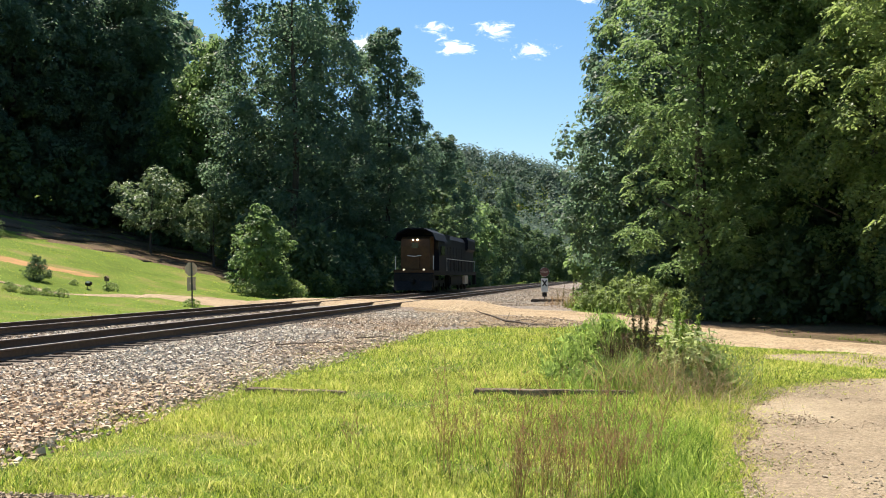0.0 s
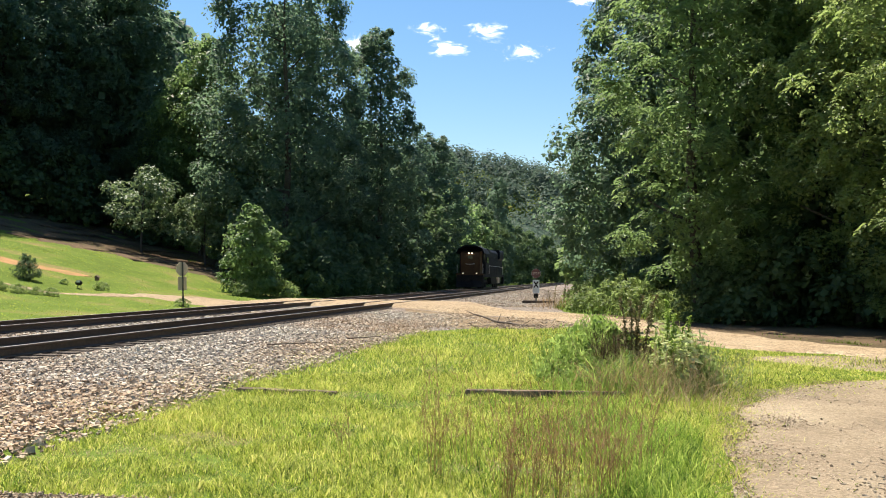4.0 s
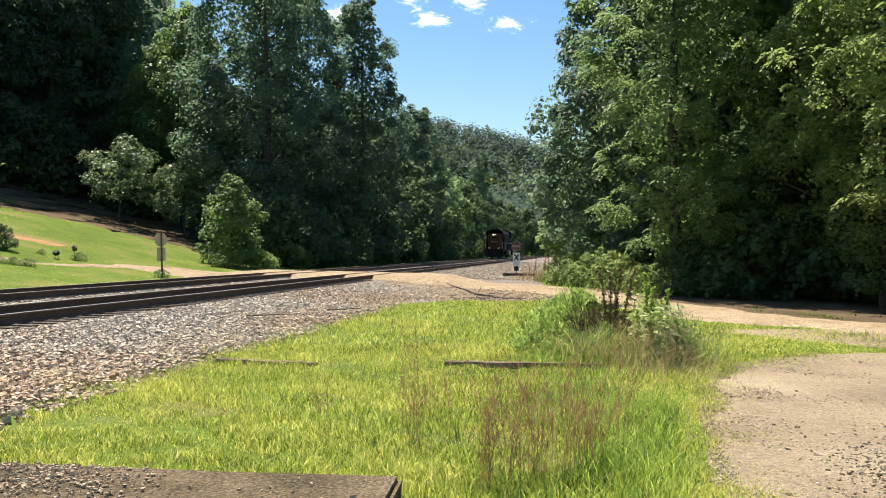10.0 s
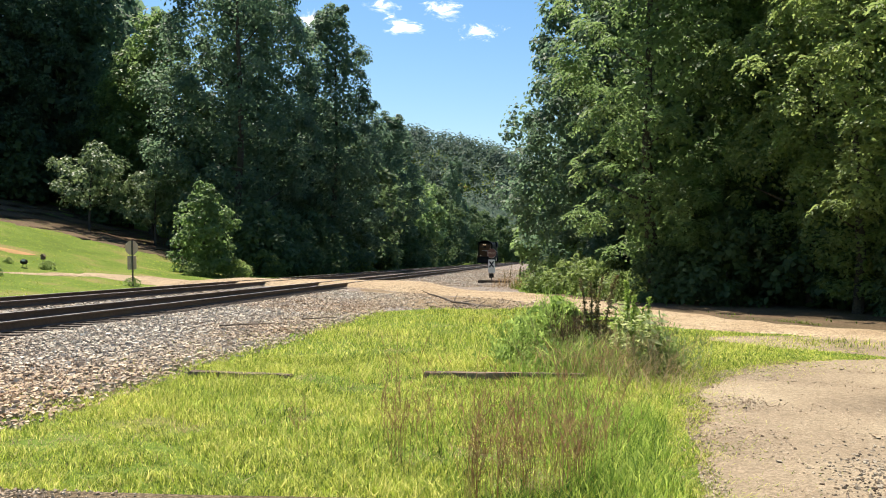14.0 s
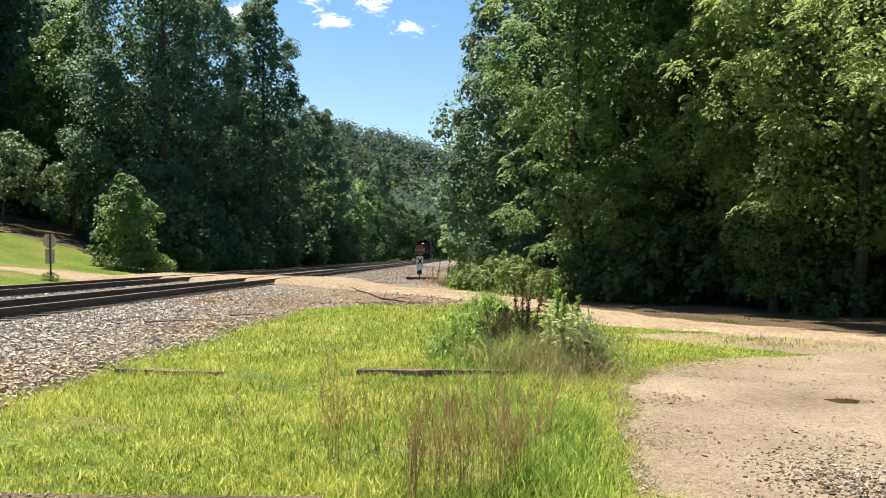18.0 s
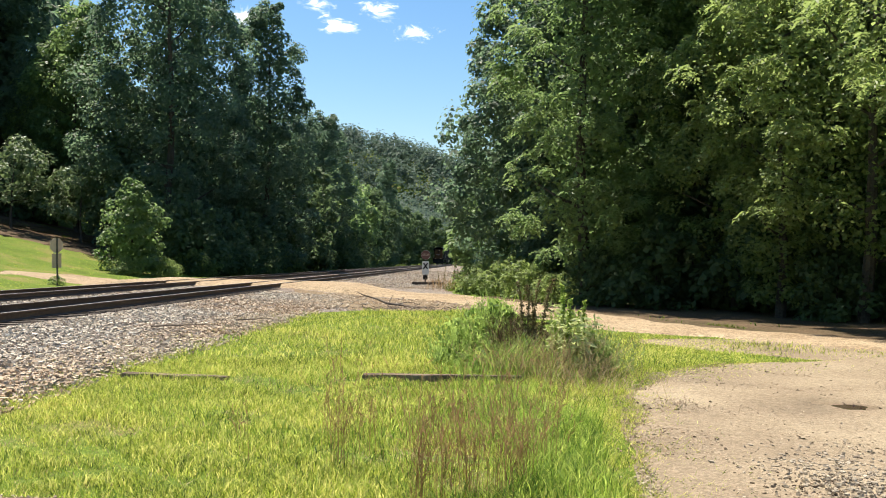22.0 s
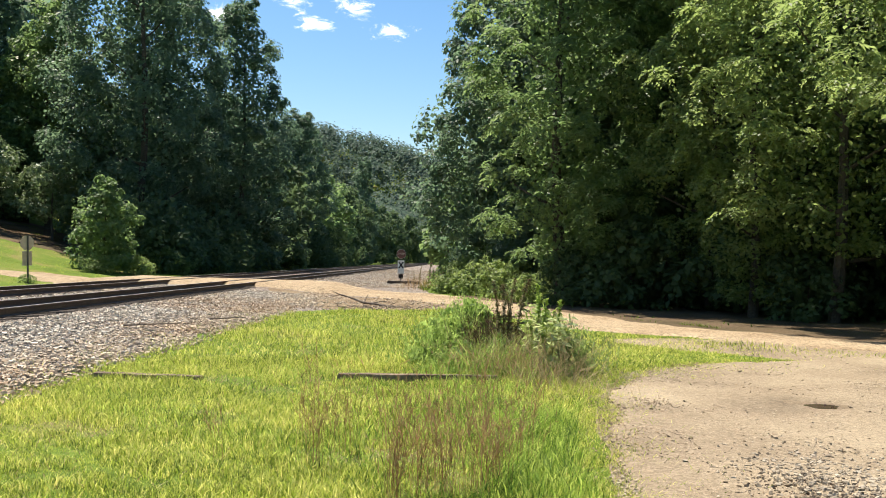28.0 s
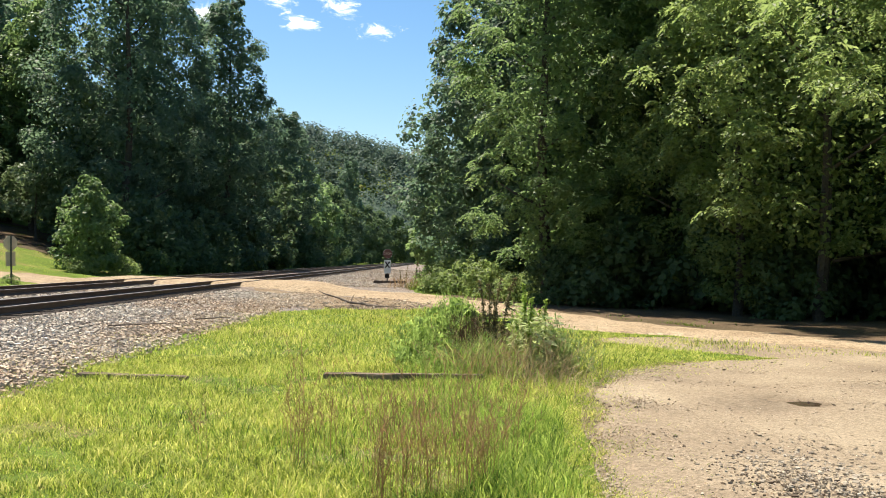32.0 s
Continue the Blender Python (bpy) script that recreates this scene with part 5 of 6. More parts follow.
blades("weedy_grass", x, y, 0.2 + 0.35 * rng.random(n), 0.004 + 0.004 * rng.random(n), 63, M_THATCH, "bent dry straw round the tall weeds", "dry grass", lean=1.5)


def tube(points, radii, sides=6):
    """A bent round stem in one piece."""
    n = len(points)
    a = np.arange(sides) * 2 * math.pi / sides
    ring = np.stack([np.cos(a), np.sin(a), 0 * a], -1)
    V = np.concatenate([np.array(p)[None] + ring * r for p, r in zip(points, radii)] + [np.array(points[-1])[None]])
    F = [(k * sides + i, k * sides + (i + 1) % sides, (k + 1) * sides + (i + 1) % sides, (k + 1) * sides + i) for k in range(n - 1) for i in range(sides)]
    return V, np.array(F)


def weed(h, seed, label, leaves, mat, stalk_mat, leaf, lean=0.06, head=0.02):
    rng = np.random.default_rng(seed)
    ob = tagged(new("tall_weed"), label, "weed", "tall weeds by the road")
    at = lambda k: np.array([lean * k * k + 0.015 * math.sin(5 * k), 0.02 * math.sin(4 * k + seed), h * k])
    V, F = tube([at(-0.04)] + [at(k / 8) for k in range(1, 9)], [0.016 - 0.0012 * k for k in range(9)])
    mesh_part("stalk", idx_mesh("stalk", V, F, stalk_mat, True), ob)
    c = np.array([at(k) for k in 0.05 + 0.65 * rng.random(leaves) ** 1.2])
    tagged(mesh_part("leaves", np_mesh("leaves", leaf_cloud(c, 0.035, 3, leaf, seed, 0.6, wide=0.18), 4, mat), ob), kind="stuff")
    c = np.array([at(k) for k in 0.45 + 0.55 * rng.random(110)]) + rng.normal(0, head, (110, 3))
    tagged(mesh_part("seed_head", np_mesh("seed_head", leaf_cloud(c, 0.009, 4, 0.036, seed + 1), 4, stalk_mat), ob), kind="stuff")
    return ob


dock = weed(1.5, 51, "tall weed gone to dark brown seed", 14, M_DOCK, M_DOCK, 0.13, 0.16, head=0.011)
dock_bent = weed(1.35, 53, "leaning brown weed with curled dry leaves", 18, M_DOCK, M_DOCK, 0.14, 0.22, 0.011)
mullein = weed(1.25, 52, "tall green weed with broad pale leaves", 46, M_MULLEIN, M_WEED, 0.15, 0.08, 0.011)
pale_c = np.array([(0.02 * i, 0.02 * math.sin(i), 0.3 + 0.065 * i) for i in range(12)])
tagged(mesh_part("pale_leaf", np_mesh("pale_leaf", leaf_cloud(pale_c, 0.03, 3, 0.2, 77, 0.4, wide=0.2), 4, M_MULLEIN), mullein, "broad woolly pale leaves"), kind="stuff")
plant(dock, 0.6, 13.6, 10, 0.98, first=True)
plant(dock_bent, 0.72, 13.5, -15, 1.12, first=True)
plant(dock, 0.55, 13.6, 175, 0.96)
plant(dock, 0.6, 13.5, 115, 0.93)
plant(dock, 0.72, 13.7, 150, 0.85)
plant(mullein, 1.1, 12.9, 0, first=True)
for i, (x, y, s) in enumerate([(1.38, 13.6, 0.95), (0.95, 13.0, 0.72), (1.2, 14.2, 1.12), (1.28, 13.2, 0.85), (1.08, 13.7, 1.0), (1.32, 14.0, 0.8)]):
    plant(mullein, x, y, 100 * i, s)
weed_bush = tree([(0.02, 0.3), (0.25, 0.42), (0.5, 0.3), (0.66, 0.08)], 124, 40, 0.13, 26, 0.07, M_WEEDLEAF, inner=160, r=0.012, limbs=4, label="dense fresh green weeds by the pull-off", category="weeds", name="weed_clump", group="weed clumps")
plant(weed_bush, 0.1, 14.6, 0, 1.6, first=True)
for i, (x, y, s) in enumerate([(-0.3, 14.4, 1.0), (-0.6, 14.1, 0.6), (0.0, 13.9, 1.1), (0.55, 14.6, 1.15), (1.2, 14.8, 1.1), (1.6, 14.3, 0.9), (0.45, 13.6, 0.8), (0.9, 14.2, 0.9), (1.4, 13.7, 0.8), (-0.2, 13.5, 0.75), (0.3, 13.0, 0.6), (0.68, 12.9, 0.55), (-0.05, 13.0, 0.5)]):
    plant(weed_bush, x, y, 53 * i, s)
for k, (cx0, cy0, sx, n, hh, mat) in enumerate([(0.02, 14.3, 0.32, 640, 1.3, M_WEEDLEAF), (-0.45, 14.2, 0.22, 240, 0.95, M_WEEDLEAF), (1.15, 14.3, 0.28, 280, 1.1, M_WEED), (1.65, 13.8, 0.22, 170, 0.95, M_LEAF_FRESH), (0.55, 13.5, 0.35, 220, 0.65, M_LEAF_MID)]):
    x, y = rng.normal(cx0, sx, n), rng.normal(cy0, 0.25, n)
    stems("green_weeds", x, y, hh * (0.35 + 0.75 * rng.random(n) ** 1.4) * (0.65 + 0.35 * np.exp(-((x - cx0) / sx) ** 2)), np.full(n, 0.005), 81 + k, mat, "thicket of leafy green weed stems", "weeds", fan=0.35, tip=0.013)


# dead branch by the road
bm = bmesh.new()
for p, q, a, b in [((0, 0, 0.4), (0.5, -0.2, 0.28), 0.018, 0.028), ((0.5, -0.2, 0.28), (0.95, -0.5, 0.14), 0.028, 0.036), ((0.95, -0.5, 0.14), (1.5, -0.62, 0.1), 0.036, 0.03), ((1.5, -0.62, 0.1), (2.1, -0.95, 0.04), 0.03, 0.018), ((0.95, -0.5, 0.14), (1.05, -0.25, 0.42), 0.02, 0.008), ((1.1, -0.55, 0.12), (1.6, -0.25, 0.2), 0.02, 0.01), ((1.6, -0.25, 0.2), (2.0, -0.2, 0.12), 0.01, 0.006), ((0, 0, 0.4), (-0.25, 0.12, 0.5), 0.018, 0.008), ((1.5, -0.65, 0.08), (2.2, -1.3, 0.05), 0.024, 0.01), ((0.5, -0.2, 0.28), (0.6, 0.1, 0.16), 0.014, 0.006), ((2.1, -0.95, 0.04), (2.7, -0.95, 0.06), 0.016, 0.006), ((1.8, -0.8, 0.06), (2.1, -0.6, 0.22), 0.012, 0.005)]:
    add_rod(bm, p, q, a * 1.25, b * 1.3, 7)
branch = part("dead_branch", bm, M_BRANCH, None)
branch.location = (-4.35, 31.0, land1(-4, 30.6))
tagged(branch, "bare dead tree branch lying on the ground", "branch")
bm = bmesh.new()
for k in range(60):
    a, ln = rng.random() * 6.28, 0.15 + 0.45 * rng.random()
    x, y = rng.normal(-2.3, 1.5), rng.normal(29.6, 0.6)
    z = land1(x, y) + 0.05
    add_rod(bm, (x, y, z), (x + ln * math.cos(a), y + ln * math.sin(a), z + 0.1 * rng.random()), 0.012, 0.006, 5)
tagged(part("twig_litter", bm, M_BRANCH, None), "scattered broken twigs on the gravel", "twigs", kind="stuff")
for i, (x, y, k) in enumerate([(-2.5, 51, 0.9), (-1.9, 50.2, 1.05), (-1.7, 52.3, 0.8), (-2.9, 54, 0.7)]):
    plant(dock, x, y, 60 * i, k)

def wet_spot(a, k):
    """A point of the puddle, lying in the hollow of the gravel."""
    x, y = 4.4 + k * 0.32 * math.cos(a) * (1 + 0.16 * math.sin(3 * a) + 0.06 * math.sin(7 * a + 1)), 11.0 + k * 0.3 * math.sin(a) * (1 + 0.12 * math.cos(2 * a) + 0.06 * math.sin(5 * a))
    pit = 0.012 * math.exp(-((x - 4.4) / 0.4) ** 2 - ((y - 11.0) / 0.45) ** 2)
    return x, y, land1(x, y) + 0.031 - pit + 0.01 * float(wave(x, y, 0.4, 3)) - 0.012 * k


angles = np.linspace(0, 2 * math.pi, 29)[:-1]
bm = bmesh.new()
rings = [[bm.verts.new(wet_spot(a, k)) for a in angles] for k in (0.6, 0.35)]
bm.faces.new(rings[1])
for i in range(28):
    bm.faces.new([rings[0][i], rings[0][(i + 1) % 28], rings[1][(i + 1) % 28], rings[1][i]])
puddle = part("puddle", bm, M_WATER, None)
tagged(puddle, "small muddy puddle in a pothole", "puddle")
bm = bmesh.new()
rings = [[bm.verts.new(Vector(wet_spot(a, k)) + Vector((0, 0, 0.012 * k - 0.009 - 0.004 * (k - 0.8)))) for a in angles] for k in (0.55, 1.2, 1.8)]
for inner_ring, outer_ring in zip(rings, rings[1:]):
    for i in range(28):
        bm.faces.new([outer_ring[i], outer_ring[(i + 1) % 28], inner_ring[(i + 1) % 28], inner_ring[i]])
part("damp_rim", bm, M_DAMP, puddle, "damp dark dirt round the water")


# by the path across the meadow
bm = bmesh.new()
bmesh.ops.create_uvsphere(bm, u_segments=16, v_segments=10, radius=0.34)
bmesh.ops.scale(bm, vec=(1.15, 1, 0.85), verts=bm.verts[:])
grill = tagged(new("kettle_drum"), "black round drum on short legs in the meadow", "drum")
part("bowl", bm, M_BLACK, grill, smooth=True)
# white block painted in as the sun's glint on the bowl
part("sun_glint_patch", box(-0.1, 0.32, -0.35, -0.3, 0.05, 0.22, bevel=0.02), M_WHITE, grill, "white patch painted as the sun's glint")
for a in (0.5, 2.6, 4.7):
    part("leg", rod((0.15 * math.cos(a), 0.15 * math.sin(a), -0.2), (0.3 * math.cos(a), 0.3 * math.sin(a), -0.62), 0.02), M_BLACK, grill)
grill.location = (-28.6, 45.3, land1(-28.6, 45.3) + 0.31)
grill.scale = (0.52, 0.52, 0.52)
feeder = tagged(new("birdhouse"), "small brown birdhouse on a thin post", "birdhouse")
part("post", rod((0, 0, -0.2), (0, 0, 0.75), 0.03), M_POST, feeder)
part("house", box(-0.2, 0.2, -0.18, 0.18, 0.75, 1.0, bevel=0.02), M_TIMBER, feeder)
part("roof", prism([(-0.3, 1.0), (0.3, 1.0), (0, 1.2)], "y", -0.25, 0.25), M_TIMBER, feeder, "brown pitched roof")
feeder.location = (-28.1, 46.3, land1(-28.1, 46.3))
feeder.scale = (0.5, 0.5, 0.7)
for i, (x, y, k) in enumerate([(-29.6, 45.4, 0.22), (-28.0, 46.6, 0.34), (-28.8, 38.9, 0.3), (-28.1, 39.3, 0.32), (-27.5, 39.8, 0.28), (-26.9, 40.2, 0.3), (-29.6, 38.4, 0.34), (-21.7, 43.9, 0.32)]):
    plant(shrub, x, y, 91 * i, k)


plant(under, -30.8, 43.8, 20, 0.23)
for p, q in [((-7.2, 18.6), (-6.2, 19.3)), ((-6.2, 21.6), (-5.5, 22.3))]:
    z0 = land1(*p) + 0.09
    stick = part("dead_stick", rod((*p, z0), (*q, z0 + 0.02), 0.02, 0.012, 7), M_BRANCH, None)
    tagged(stick, "thin dark dead stick lying on the ballast", "stick")


# ---- signs ----
def octagon(w, y0, y1, z):
    r = w / 2 / math.cos(math.pi / 8)
    return prism([(r * math.cos(math.pi / 8 + k * math.pi / 4), z + r * math.sin(math.pi / 8 + k * math.pi / 4)) for k in range(8)], "y", y0, y1)


def crossing_sign():
    ob = tagged(new("crossing_sign"), "faded red stop sign over a white crossing board", "road sign")
    part("post", rod((0, 0, -0.3), (0, 0, 2.55), 0.045, sides=10), M_POST, ob)
    plate = part("stop_plate", octagon(0.59, -0.065, -0.055, 2.25), M_RED, ob, "faded red octagonal plate")
    bm = octagon(0.61, -0.055, -0.05, 2.25)
    part("plate_rim", bm, M_WHITE, plate)
    word = bpy.data.curves.new("lettering", "FONT")
    word.body, word.size, word.align_x, word.extrude = "STOP", 0.2, "CENTER", 0.001
    flat = bpy.data.objects.new("word", word)
    me = bpy.data.meshes.new_from_object(flat)
    bpy.data.objects.remove(flat)
    me.transform(Matrix.Translation((0, -0.067, 2.185)) @ Matrix.Rotation(radians(90), 4, "X"))
    me.materials.clear()
    me.materials.append(M_ALU)
    mesh_part("lettering", me, plate)
    board = part("crossing_board", box(-0.225, 0.225, -0.065, -0.05, 0.93, 1.82, bevel=0.005), M_WHITE, ob, "white board with a black cross")
    for s in (-1, 1):
        bm = box(-0.25, 0.25, -0.07, -0.067, -0.045, 0.045)
        bmesh.ops.transform(bm, matrix=Matrix.Translation((0, 0, 1.5)) @ Matrix.Rotation(s * radians(55), 4, "Y"), verts=bm.verts[:])
        part("cross_bar", bm, M_BLACK, board)
    part("small_box", box(-0.15, 0.15, -0.09, -0.05, 0.6, 0.88, bevel=0.01), M_BLACK, ob, "small dark box on the post")
    return ob


def sign_from_behind():
    ob = tagged(new("crossing_sign"), "stop sign and board seen from the bare back", "road sign")
    part("post", rod((0, 0, -0.3), (0, 0, 2.35), 0.045, sides=10), M_POST, ob)
    part("stop_plate", octagon(0.72, 0.05, 0.06, 1.98), M_ALU, ob, "bare metal back of an octagonal plate")
    part("crossing_board", box(-0.26, 0.26, 0.05, 0.06, 0.85, 1.57, bevel=0.004), M_ALU, ob, "bare metal back of a board")
    return ob


old_tie = part("old_tie", box(-1.1, 1.1, -0.28, 0.2, -0.05, 0.2, bevel=0.04), M_TIE, None)
old_tie.matrix_basis = pose(-3.9, 59.4, land1(-3.9, 59.4), 0, 0, -10)
tagged(old_tie, "discarded dark wooden railway tie below the sign", "railway tie")
rs = crossing_sign()
rs.matrix_basis = pose(-4.15, 60.0, -0.66, 0, 0, -4)
ls = sign_from_behind()
ls.matrix_basis = pose(-21.6, 43.8, -0.35, 0, -2, 58)


# ---- locomotive: its front looks back at the crossing ----
def locomotive():
    ob = tagged(new("locomotive"), "dark blue and yellow diesel locomotive with lit headlights", "locomotive")
    P = lambda name, bm, mat, parent=ob, label="": part(name, bm, mat, parent, label)
    P("underframe", box(-1.5, 1.5, 0.5, 22.0, 1.35, 1.66, bevel=0.03), M_BLUE)
    P("walkway_edge", box(-1.54, 1.54, 0.45, 0.62, 1.5, 1.72, bevel=0.02), M_YELLOW, label="worn yellow front sill")
    P("pilot", prism([(-1.45, 0.3), (1.45, 0.3), (1.5, 1.4), (-1.5, 1.4)], "y", 0.35, 0.55), M_BLACK)
    P("plow", prism([(0.0, 0.18), (0.35, 0.18), (0.4, 0.95)], "x", -1.45, 1.45), M_BLACK)
    c = P("coupler", box(-0.14, 0.14, -0.25, 0.45, 0.72, 1.0, bevel=0.04), M_BLACK)
    P("air_hose", rod((0.5, 0.2, 1.0), (0.45, 0.05, 0.45), 0.03), M_BLACK, c)
    nose = P("nose", prism([(0.95, 1.66), (0.88, 3.5), (1.05, 4.05), (1.5, 4.22), (2.8, 4.3), (2.8, 1.66)], "x", -1.1, 1.1), M_YELLOW, label="tall yellow nose")
    P("nose_door", box(-0.35, 0.35, 0.84, 0.92, 1.75, 3.2, bevel=0.02), M_YELLOW, nose)
    P("nose_window", box(-0.26, 0.26, 0.83, 0.9, 3.35, 3.75, bevel=0.02), M_GLASS, nose, "dark pane below the headlights")
    P("nose_handrail", rod((-0.55, 0.75, 2.78), (0.0, 0.72, 2.72), 0.025), M_WHITE, nose, "white grab rail")
    P("nose_handrail", rod((0.0, 0.72, 2.72), (0.5, 0.75, 2.8), 0.025), M_WHITE, nose, "white grab rail")
    cab = P("cab", prism([(-1.5, 1.66), (1.5, 1.66), (1.5, 3.9), (1.3, 4.45), (0.6, 4.78), (-0.6, 4.78), (-1.3, 4.45), (-1.5, 3.9)], "y", 2.7, 5.6), M_BLUE, label="dark blue crew cab")
    P("cab_roof", prism([(-1.62, 3.95), (-1.36, 4.52), (-0.62, 4.88), (0.62, 4.88), (1.36, 4.52), (1.62, 3.95), (1.54, 3.95), (1.32, 4.46), (0.6, 4.8), (-0.6, 4.8), (-1.32, 4.46), (-1.54, 3.95)], "y", 0.75, 5.7), M_BLUE, cab, "dark blue roof with a visor over the nose")
    for s in (-1, 1):
        P("windshield", box(min(s * 1.14, s * 1.45), max(s * 1.14, s * 1.45), 2.67, 2.71, 3.3, 4.0, bevel=0.01), M_GLASS, cab, "dark windshield pane")
        P("side_window", box(min(s * 1.54, s * 1.57), max(s * 1.54, s * 1.57), 3.3, 4.9, 2.9, 3.6), M_GLASS, cab, "dark cab side window")
        P("number_board", box(min(s * 0.3, s * 0.95), max(s * 0.3, s * 0.95), 2.62, 2.7, 4.4, 4.56), M_BLACK, cab)
        P("headlight", rod((s * 0.17, 0.84, 3.98), (s * 0.17, 1.1, 3.98), 0.05, sides=12), M_HEADLIGHT, cab, "lit round headlight")
        P("ditch_light", rod((s * 0.77, 0.42, 1.72), (s * 0.77, 0.56, 1.72), 0.08, sides=12), M_DITCH, label="ditch light")
        P("fuel_tank_side", box(min(s * 0.9, s * 1.45), max(s * 0.9, s * 1.45), 8.2, 14.2, 0.45, 1.3, bevel=0.12), M_BLACK)
        for k in range(9):
            y0 = 6.2 + k * 1.85
            P("handrail_post", rod((s * 1.47, y0, 1.66), (s * 1.47, y0, 2.65), 0.02, sides=6), M_WHITE if k in (0, 8) else M_BLUE)
        P("side_handrail", rod((s * 1.47, 6.0, 2.65), (s * 1.47, 21.3, 2.65), 0.022, sides=6), M_WHITE, label="pale side handrail")
        P("front_handrail", rod((s * 1.45, 0.62, 1.7), (s * 1.45, 0.62, 2.75), 0.025, sides=6), M_WHITE, label="pale upright handrail")
        P("front_step", box(min(s * 1.2, s * 1.52), max(s * 1.2, s * 1.52), 0.62, 1.05, 0.45, 1.35, bevel=0.02), M_BLACK, label="front corner steps")
        P("rear_step", box(min(s * 1.2, s * 1.52), max(s * 1.2, s * 1.52), 21.5, 21.95, 0.45, 1.35, bevel=0.02), M_BLACK)
    hood = P("hood", prism([(-1.3, 1.66), (1.3, 1.66), (1.3, 4.3), (1.05, 4.68), (-1.05, 4.68), (-1.3, 4.3)], "y", 5.6, 21.4), M_BLUE, label="long dark blue engine hood")
    for s in (-1, 1):
        P("equipment_box", box(min(s * 1.25, s * 1.5), max(s * 1.25, s * 1.5), 15.1, 17.0, 0.55, 1.32, bevel=0.05), M_ALU if s > 0 else M_BLACK, label="pale box under the walkway")
    for s in (-1, 1):
        for k in range(8):
            y0 = 6.0 + k * 1.4
            P("hood_door", box(min(s * 1.29, s * 1.32), max(s * 1.29, s * 1.32), y0, y0 + 1.3, 1.8, 3.7, bevel=0.01), M_BLUE, hood)
    P("radiator", prism([(-1.0, 3.2), (1.0, 3.2), (1.55, 3.75), (1.55, 4.55), (1.4, 4.82), (-1.4, 4.82), (-1.55, 4.55), (-1.55, 3.75)], "y", 16.6, 21.2), M_BLUE, hood, "overhanging radiator wings")
    P("exhaust_stack", box(-0.35, 0.35, 12.2, 13.2, 4.5, 4.75, bevel=0.03), M_BLACK, hood)
    P("dynamic_brake_box", box(-1.38, 1.38, 5.8, 8.0, 3.6, 4.6, bevel=0.06), M_BLUE, hood)
    P("horn", rod((0.3, 6.0, 4.6), (0.3, 5.5, 4.75), 0.04, 0.09), M_BLACK, hood)
    axles = []
    for y0 in (4.2, 17.9):
        for s in (-1, 1):
            tr = P("truck_frame", prism([(y0 - 2.6, 0.62), (y0 - 2.3, 0.95), (y0 + 2.3, 0.95), (y0 + 2.6, 0.62), (y0 + 2.2, 0.45), (y0 - 2.2, 0.45)], "x", min(s * 0.95, s * 1.2), max(s * 0.95, s * 1.2)), M_BLACK, label="truck side frame")
            for k in (-1, 0, 1):
                P("journal_box", box(min(s * 1.2, s * 1.32), max(s * 1.2, s * 1.32), y0 + k * 1.85 - 0.2, y0 + k * 1.85 + 0.2, 0.38, 0.72, bevel=0.03), M_BLACK, tr)
        for k in (-1, 0, 1):
            bm = bmesh.new()
            for s in (-1, 1):
                add_rod(bm, (s * 0.68, 0, 0), (s * 0.82, 0, 0), 0.53, sides=28)
                add_rod(bm, (s * 0.66, 0, 0), (s * 0.69, 0, 0), 0.56, sides=28)
            add_rod(bm, (-0.7, 0, 0), (0.7, 0, 0), 0.1, sides=10)
            w = part("wheelset", bm, M_BLACK, ob, "steel wheels on an axle")
            w.location = (0, y0 + k * 1.85, 0.53)
            axles.append((w, y0 + k * 1.85))
    return ob, axles


loco, axles = locomotive()
loco.scale = (1.06, 1.06, 1.06)

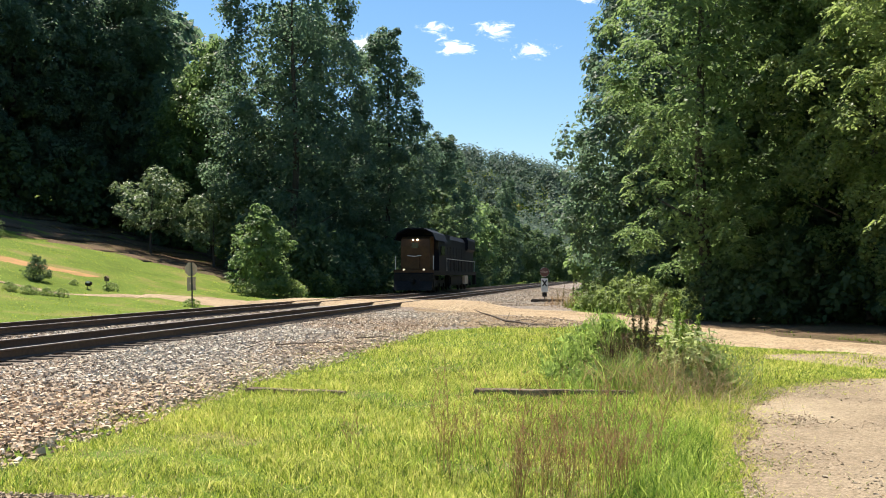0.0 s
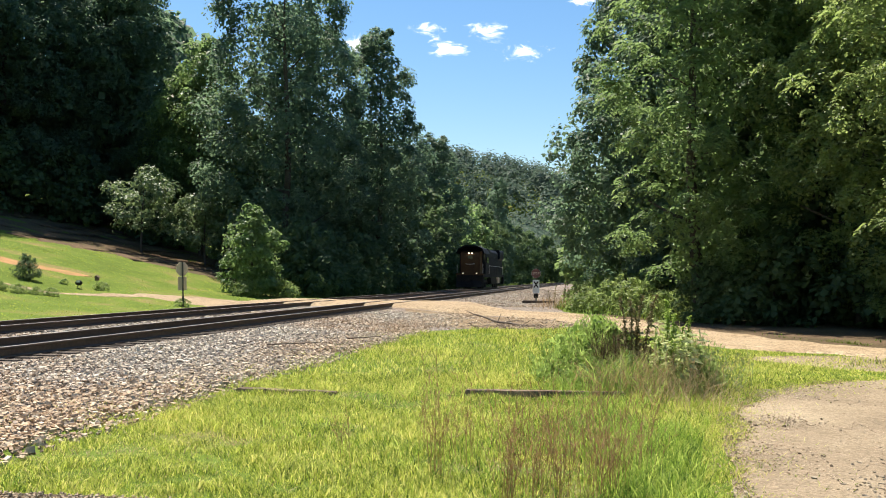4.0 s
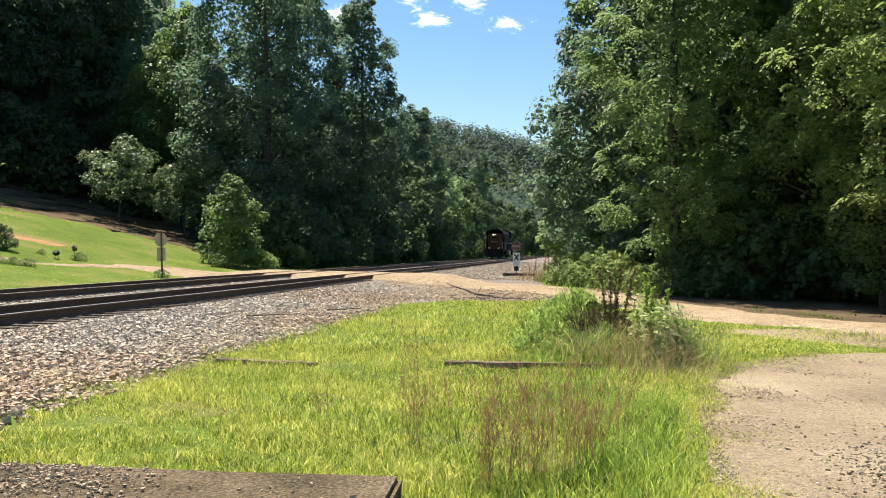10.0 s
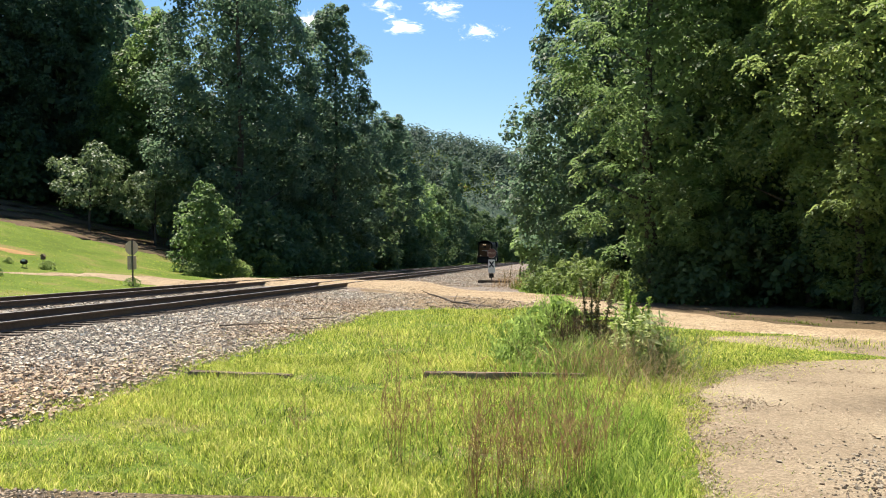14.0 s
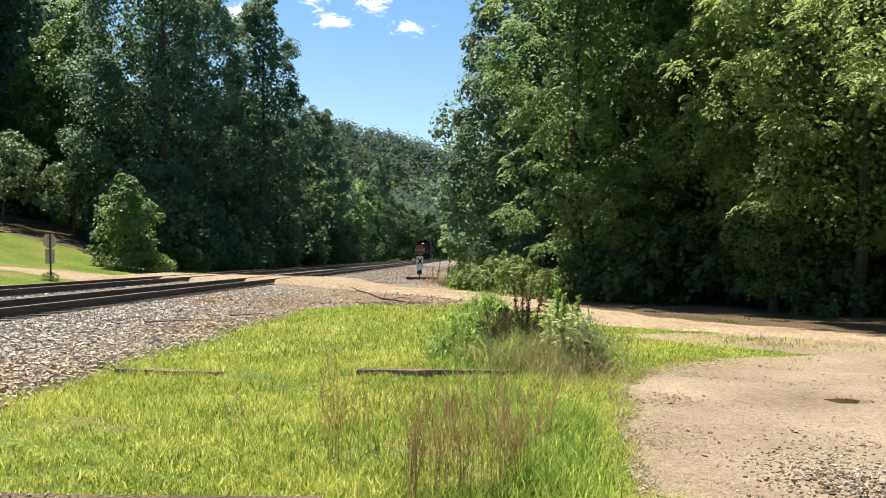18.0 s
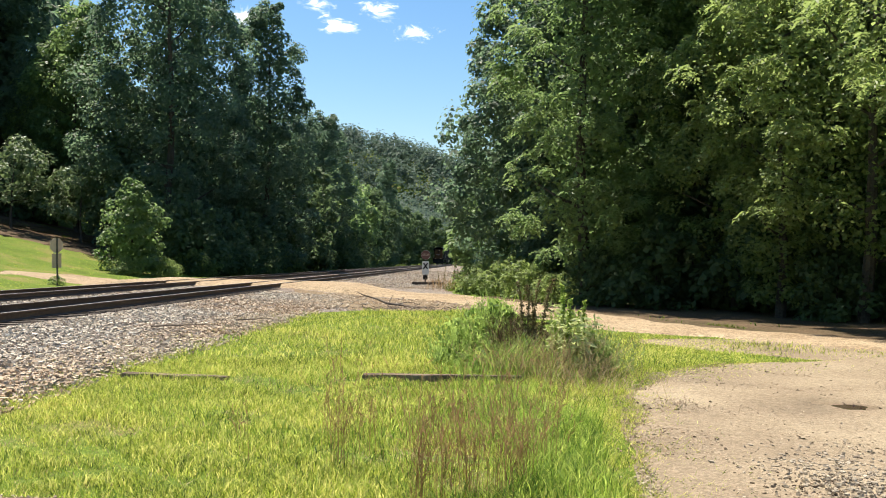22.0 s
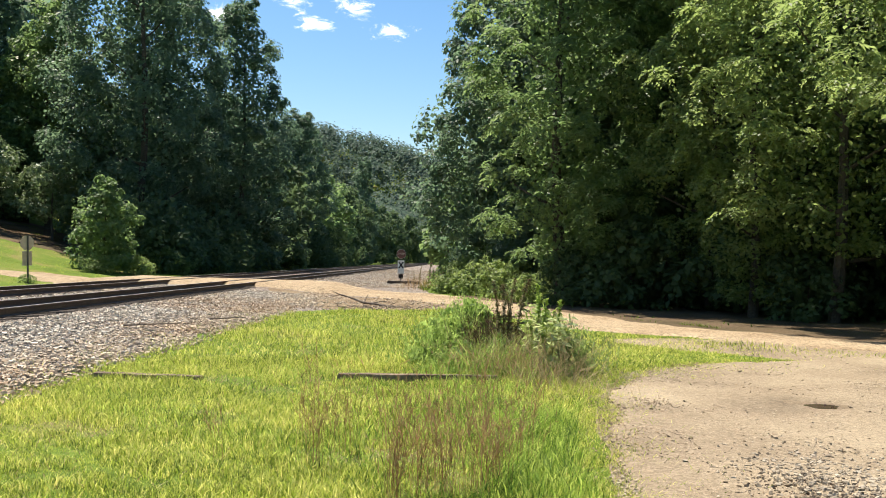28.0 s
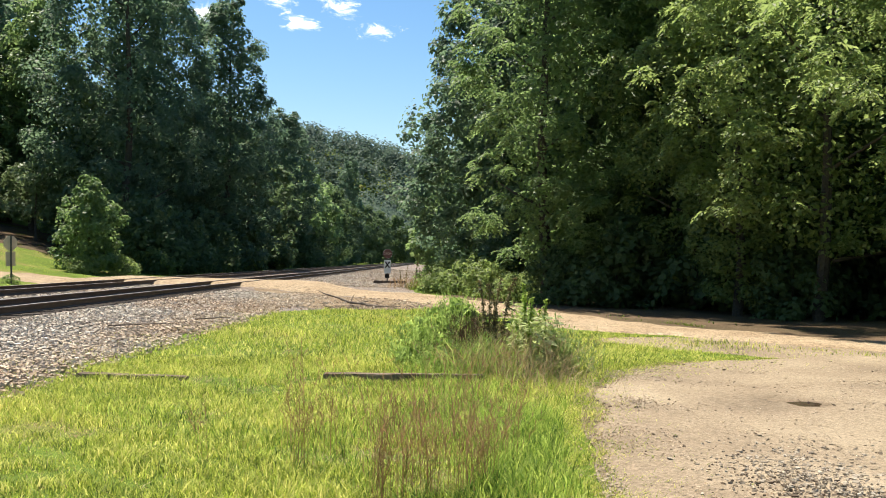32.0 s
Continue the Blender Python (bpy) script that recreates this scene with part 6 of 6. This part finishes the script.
# ---- clouds ----
def cloud(x, y, z, w, h, seed, label):
    """A flat far bank of cumulus whose edges fray out."""
    m, n, l, b = base_mat("cloud")
    co, ns = n.new("ShaderNodeTexCoord"), n.new("ShaderNodeTexNoise")
    ns.inputs["Scale"].default_value, ns.inputs["Detail"].default_value, ns.inputs["Roughness"].default_value = 3.0, 10, 0.7
    ns.inputs["Distortion"].default_value = 0.6
    mp = n.new("ShaderNodeMapping")
    mp.inputs["Location"].default_value = (seed * 3.7, seed * 1.3, 0)
    l.new(co.outputs["Generated"], mp.inputs["Vector"])
    l.new(mp.outputs["Vector"], ns.inputs["Vector"])
    ln, sub = n.new("ShaderNodeVectorMath"), n.new("ShaderNodeVectorMath")
    sub.operation, ln.operation = "SUBTRACT", "LENGTH"
    sub.inputs[1].default_value = (0.5, 0.5, 0.5)
    l.new(co.outputs["Generated"], sub.inputs[0])
    l.new(sub.outputs[0], ln.inputs[0])
    ma = n.new("ShaderNodeMath")
    ma.operation = "MULTIPLY_ADD"
    ma.inputs[1].default_value = -1.7
    amp = n.new("ShaderNodeMath")
    amp.operation = "MULTIPLY_ADD"
    amp.inputs[1].default_value, amp.inputs[2].default_value = 2.2, -0.58
    l.new(ns.outputs["Fac"], amp.inputs[0])
    l.new(ln.outputs["Value"], ma.inputs[0])
    l.new(amp.outputs[0], ma.inputs[2])
    r = ramp(n, [(0.04, (0, 0, 0)), (0.19, (0.22, 0.22, 0.22)), (0.34, (0.75, 0.75, 0.75)), (0.47, (1, 1, 1))])
    l.new(ma.outputs[0], r.inputs["Fac"])
    em, tr, mx = n.new("ShaderNodeEmission"), n.new("ShaderNodeBsdfTransparent"), n.new("ShaderNodeMixShader")
    em.inputs["Color"].default_value, em.inputs["Strength"].default_value = (1, 1, 1, 1), 0.95
    l.new(r.outputs["Color"], mx.inputs["Fac"])
    l.new(tr.outputs[0], mx.inputs[1])
    l.new(em.outputs[0], mx.inputs[2])
    l.new(mx.outputs[0], n["Material Output"].inputs["Surface"])
    bm = bmesh.new()
    bmesh.ops.create_grid(bm, x_segments=8, y_segments=4, size=1)
    bmesh.ops.transform(bm, matrix=Matrix.Rotation(radians(90), 4, "X") @ Matrix.Diagonal((w / 2, h / 2, 1, 1)), verts=bm.verts[:])
    ob = part("cloud", bm, m, None)
    d = Vector((x, y, 0)).normalized()
    ob.matrix_basis = Matrix.Translation((x, y, z)) @ Matrix.Rotation(math.atan2(d.y, d.x) - math.pi / 2, 4, "Z")
    return tagged(ob, label, "cloud", "small cumulus clouds", kind="structure")


cloud(-215, 2503, 642, 190, 100, 1.0, "small bright fair-weather cloud")
cloud(-310, 2485, 700, 205, 105, 2.0, "small bright fair-weather cloud")
cloud(-478, 2454, 702, 150, 90, 3.0, "small bright fair-weather cloud")
cloud(-422, 2464, 645, 200, 80, 4.0, "thin wisp of fair-weather cloud")
cloud(-682, 2416, 655, 150, 160, 5.0, "small bright fair-weather cloud")
cloud(-40, 2530, 790, 160, 60, 6.0, "small bright fair-weather cloud")


# ---- what moves ----
def motions():
    """The locomotive rolls away down the farther line; its wheels turn with it."""
    times = [0, 1, 2, 5, 9, 13, 19, 23, 32]
    places = [68.2, 76.5, 86.0, 111.8, 147.5, 185.0, 242.0, 281.0, 370.0]

    def front(t):
        return float(np.interp(t, times, places))

    rows = []
    for t in times:
        y = front(t)
        a, b = float(curve_x(y)), float(curve_x(y + 20))
        rows.append((t, pose(FAR_TRACK + a, y, 0, 0, 0, -math.degrees(math.atan2(b - a, 20)))))
    walk(loco, rows)
    for w, y0 in axles:
        walk(w, [(k / 10, pose(0, y0, 0.53, -math.degrees((front(k / 10) - front(0)) / 0.562), 0, 0)) for k in range(321)])


motions()
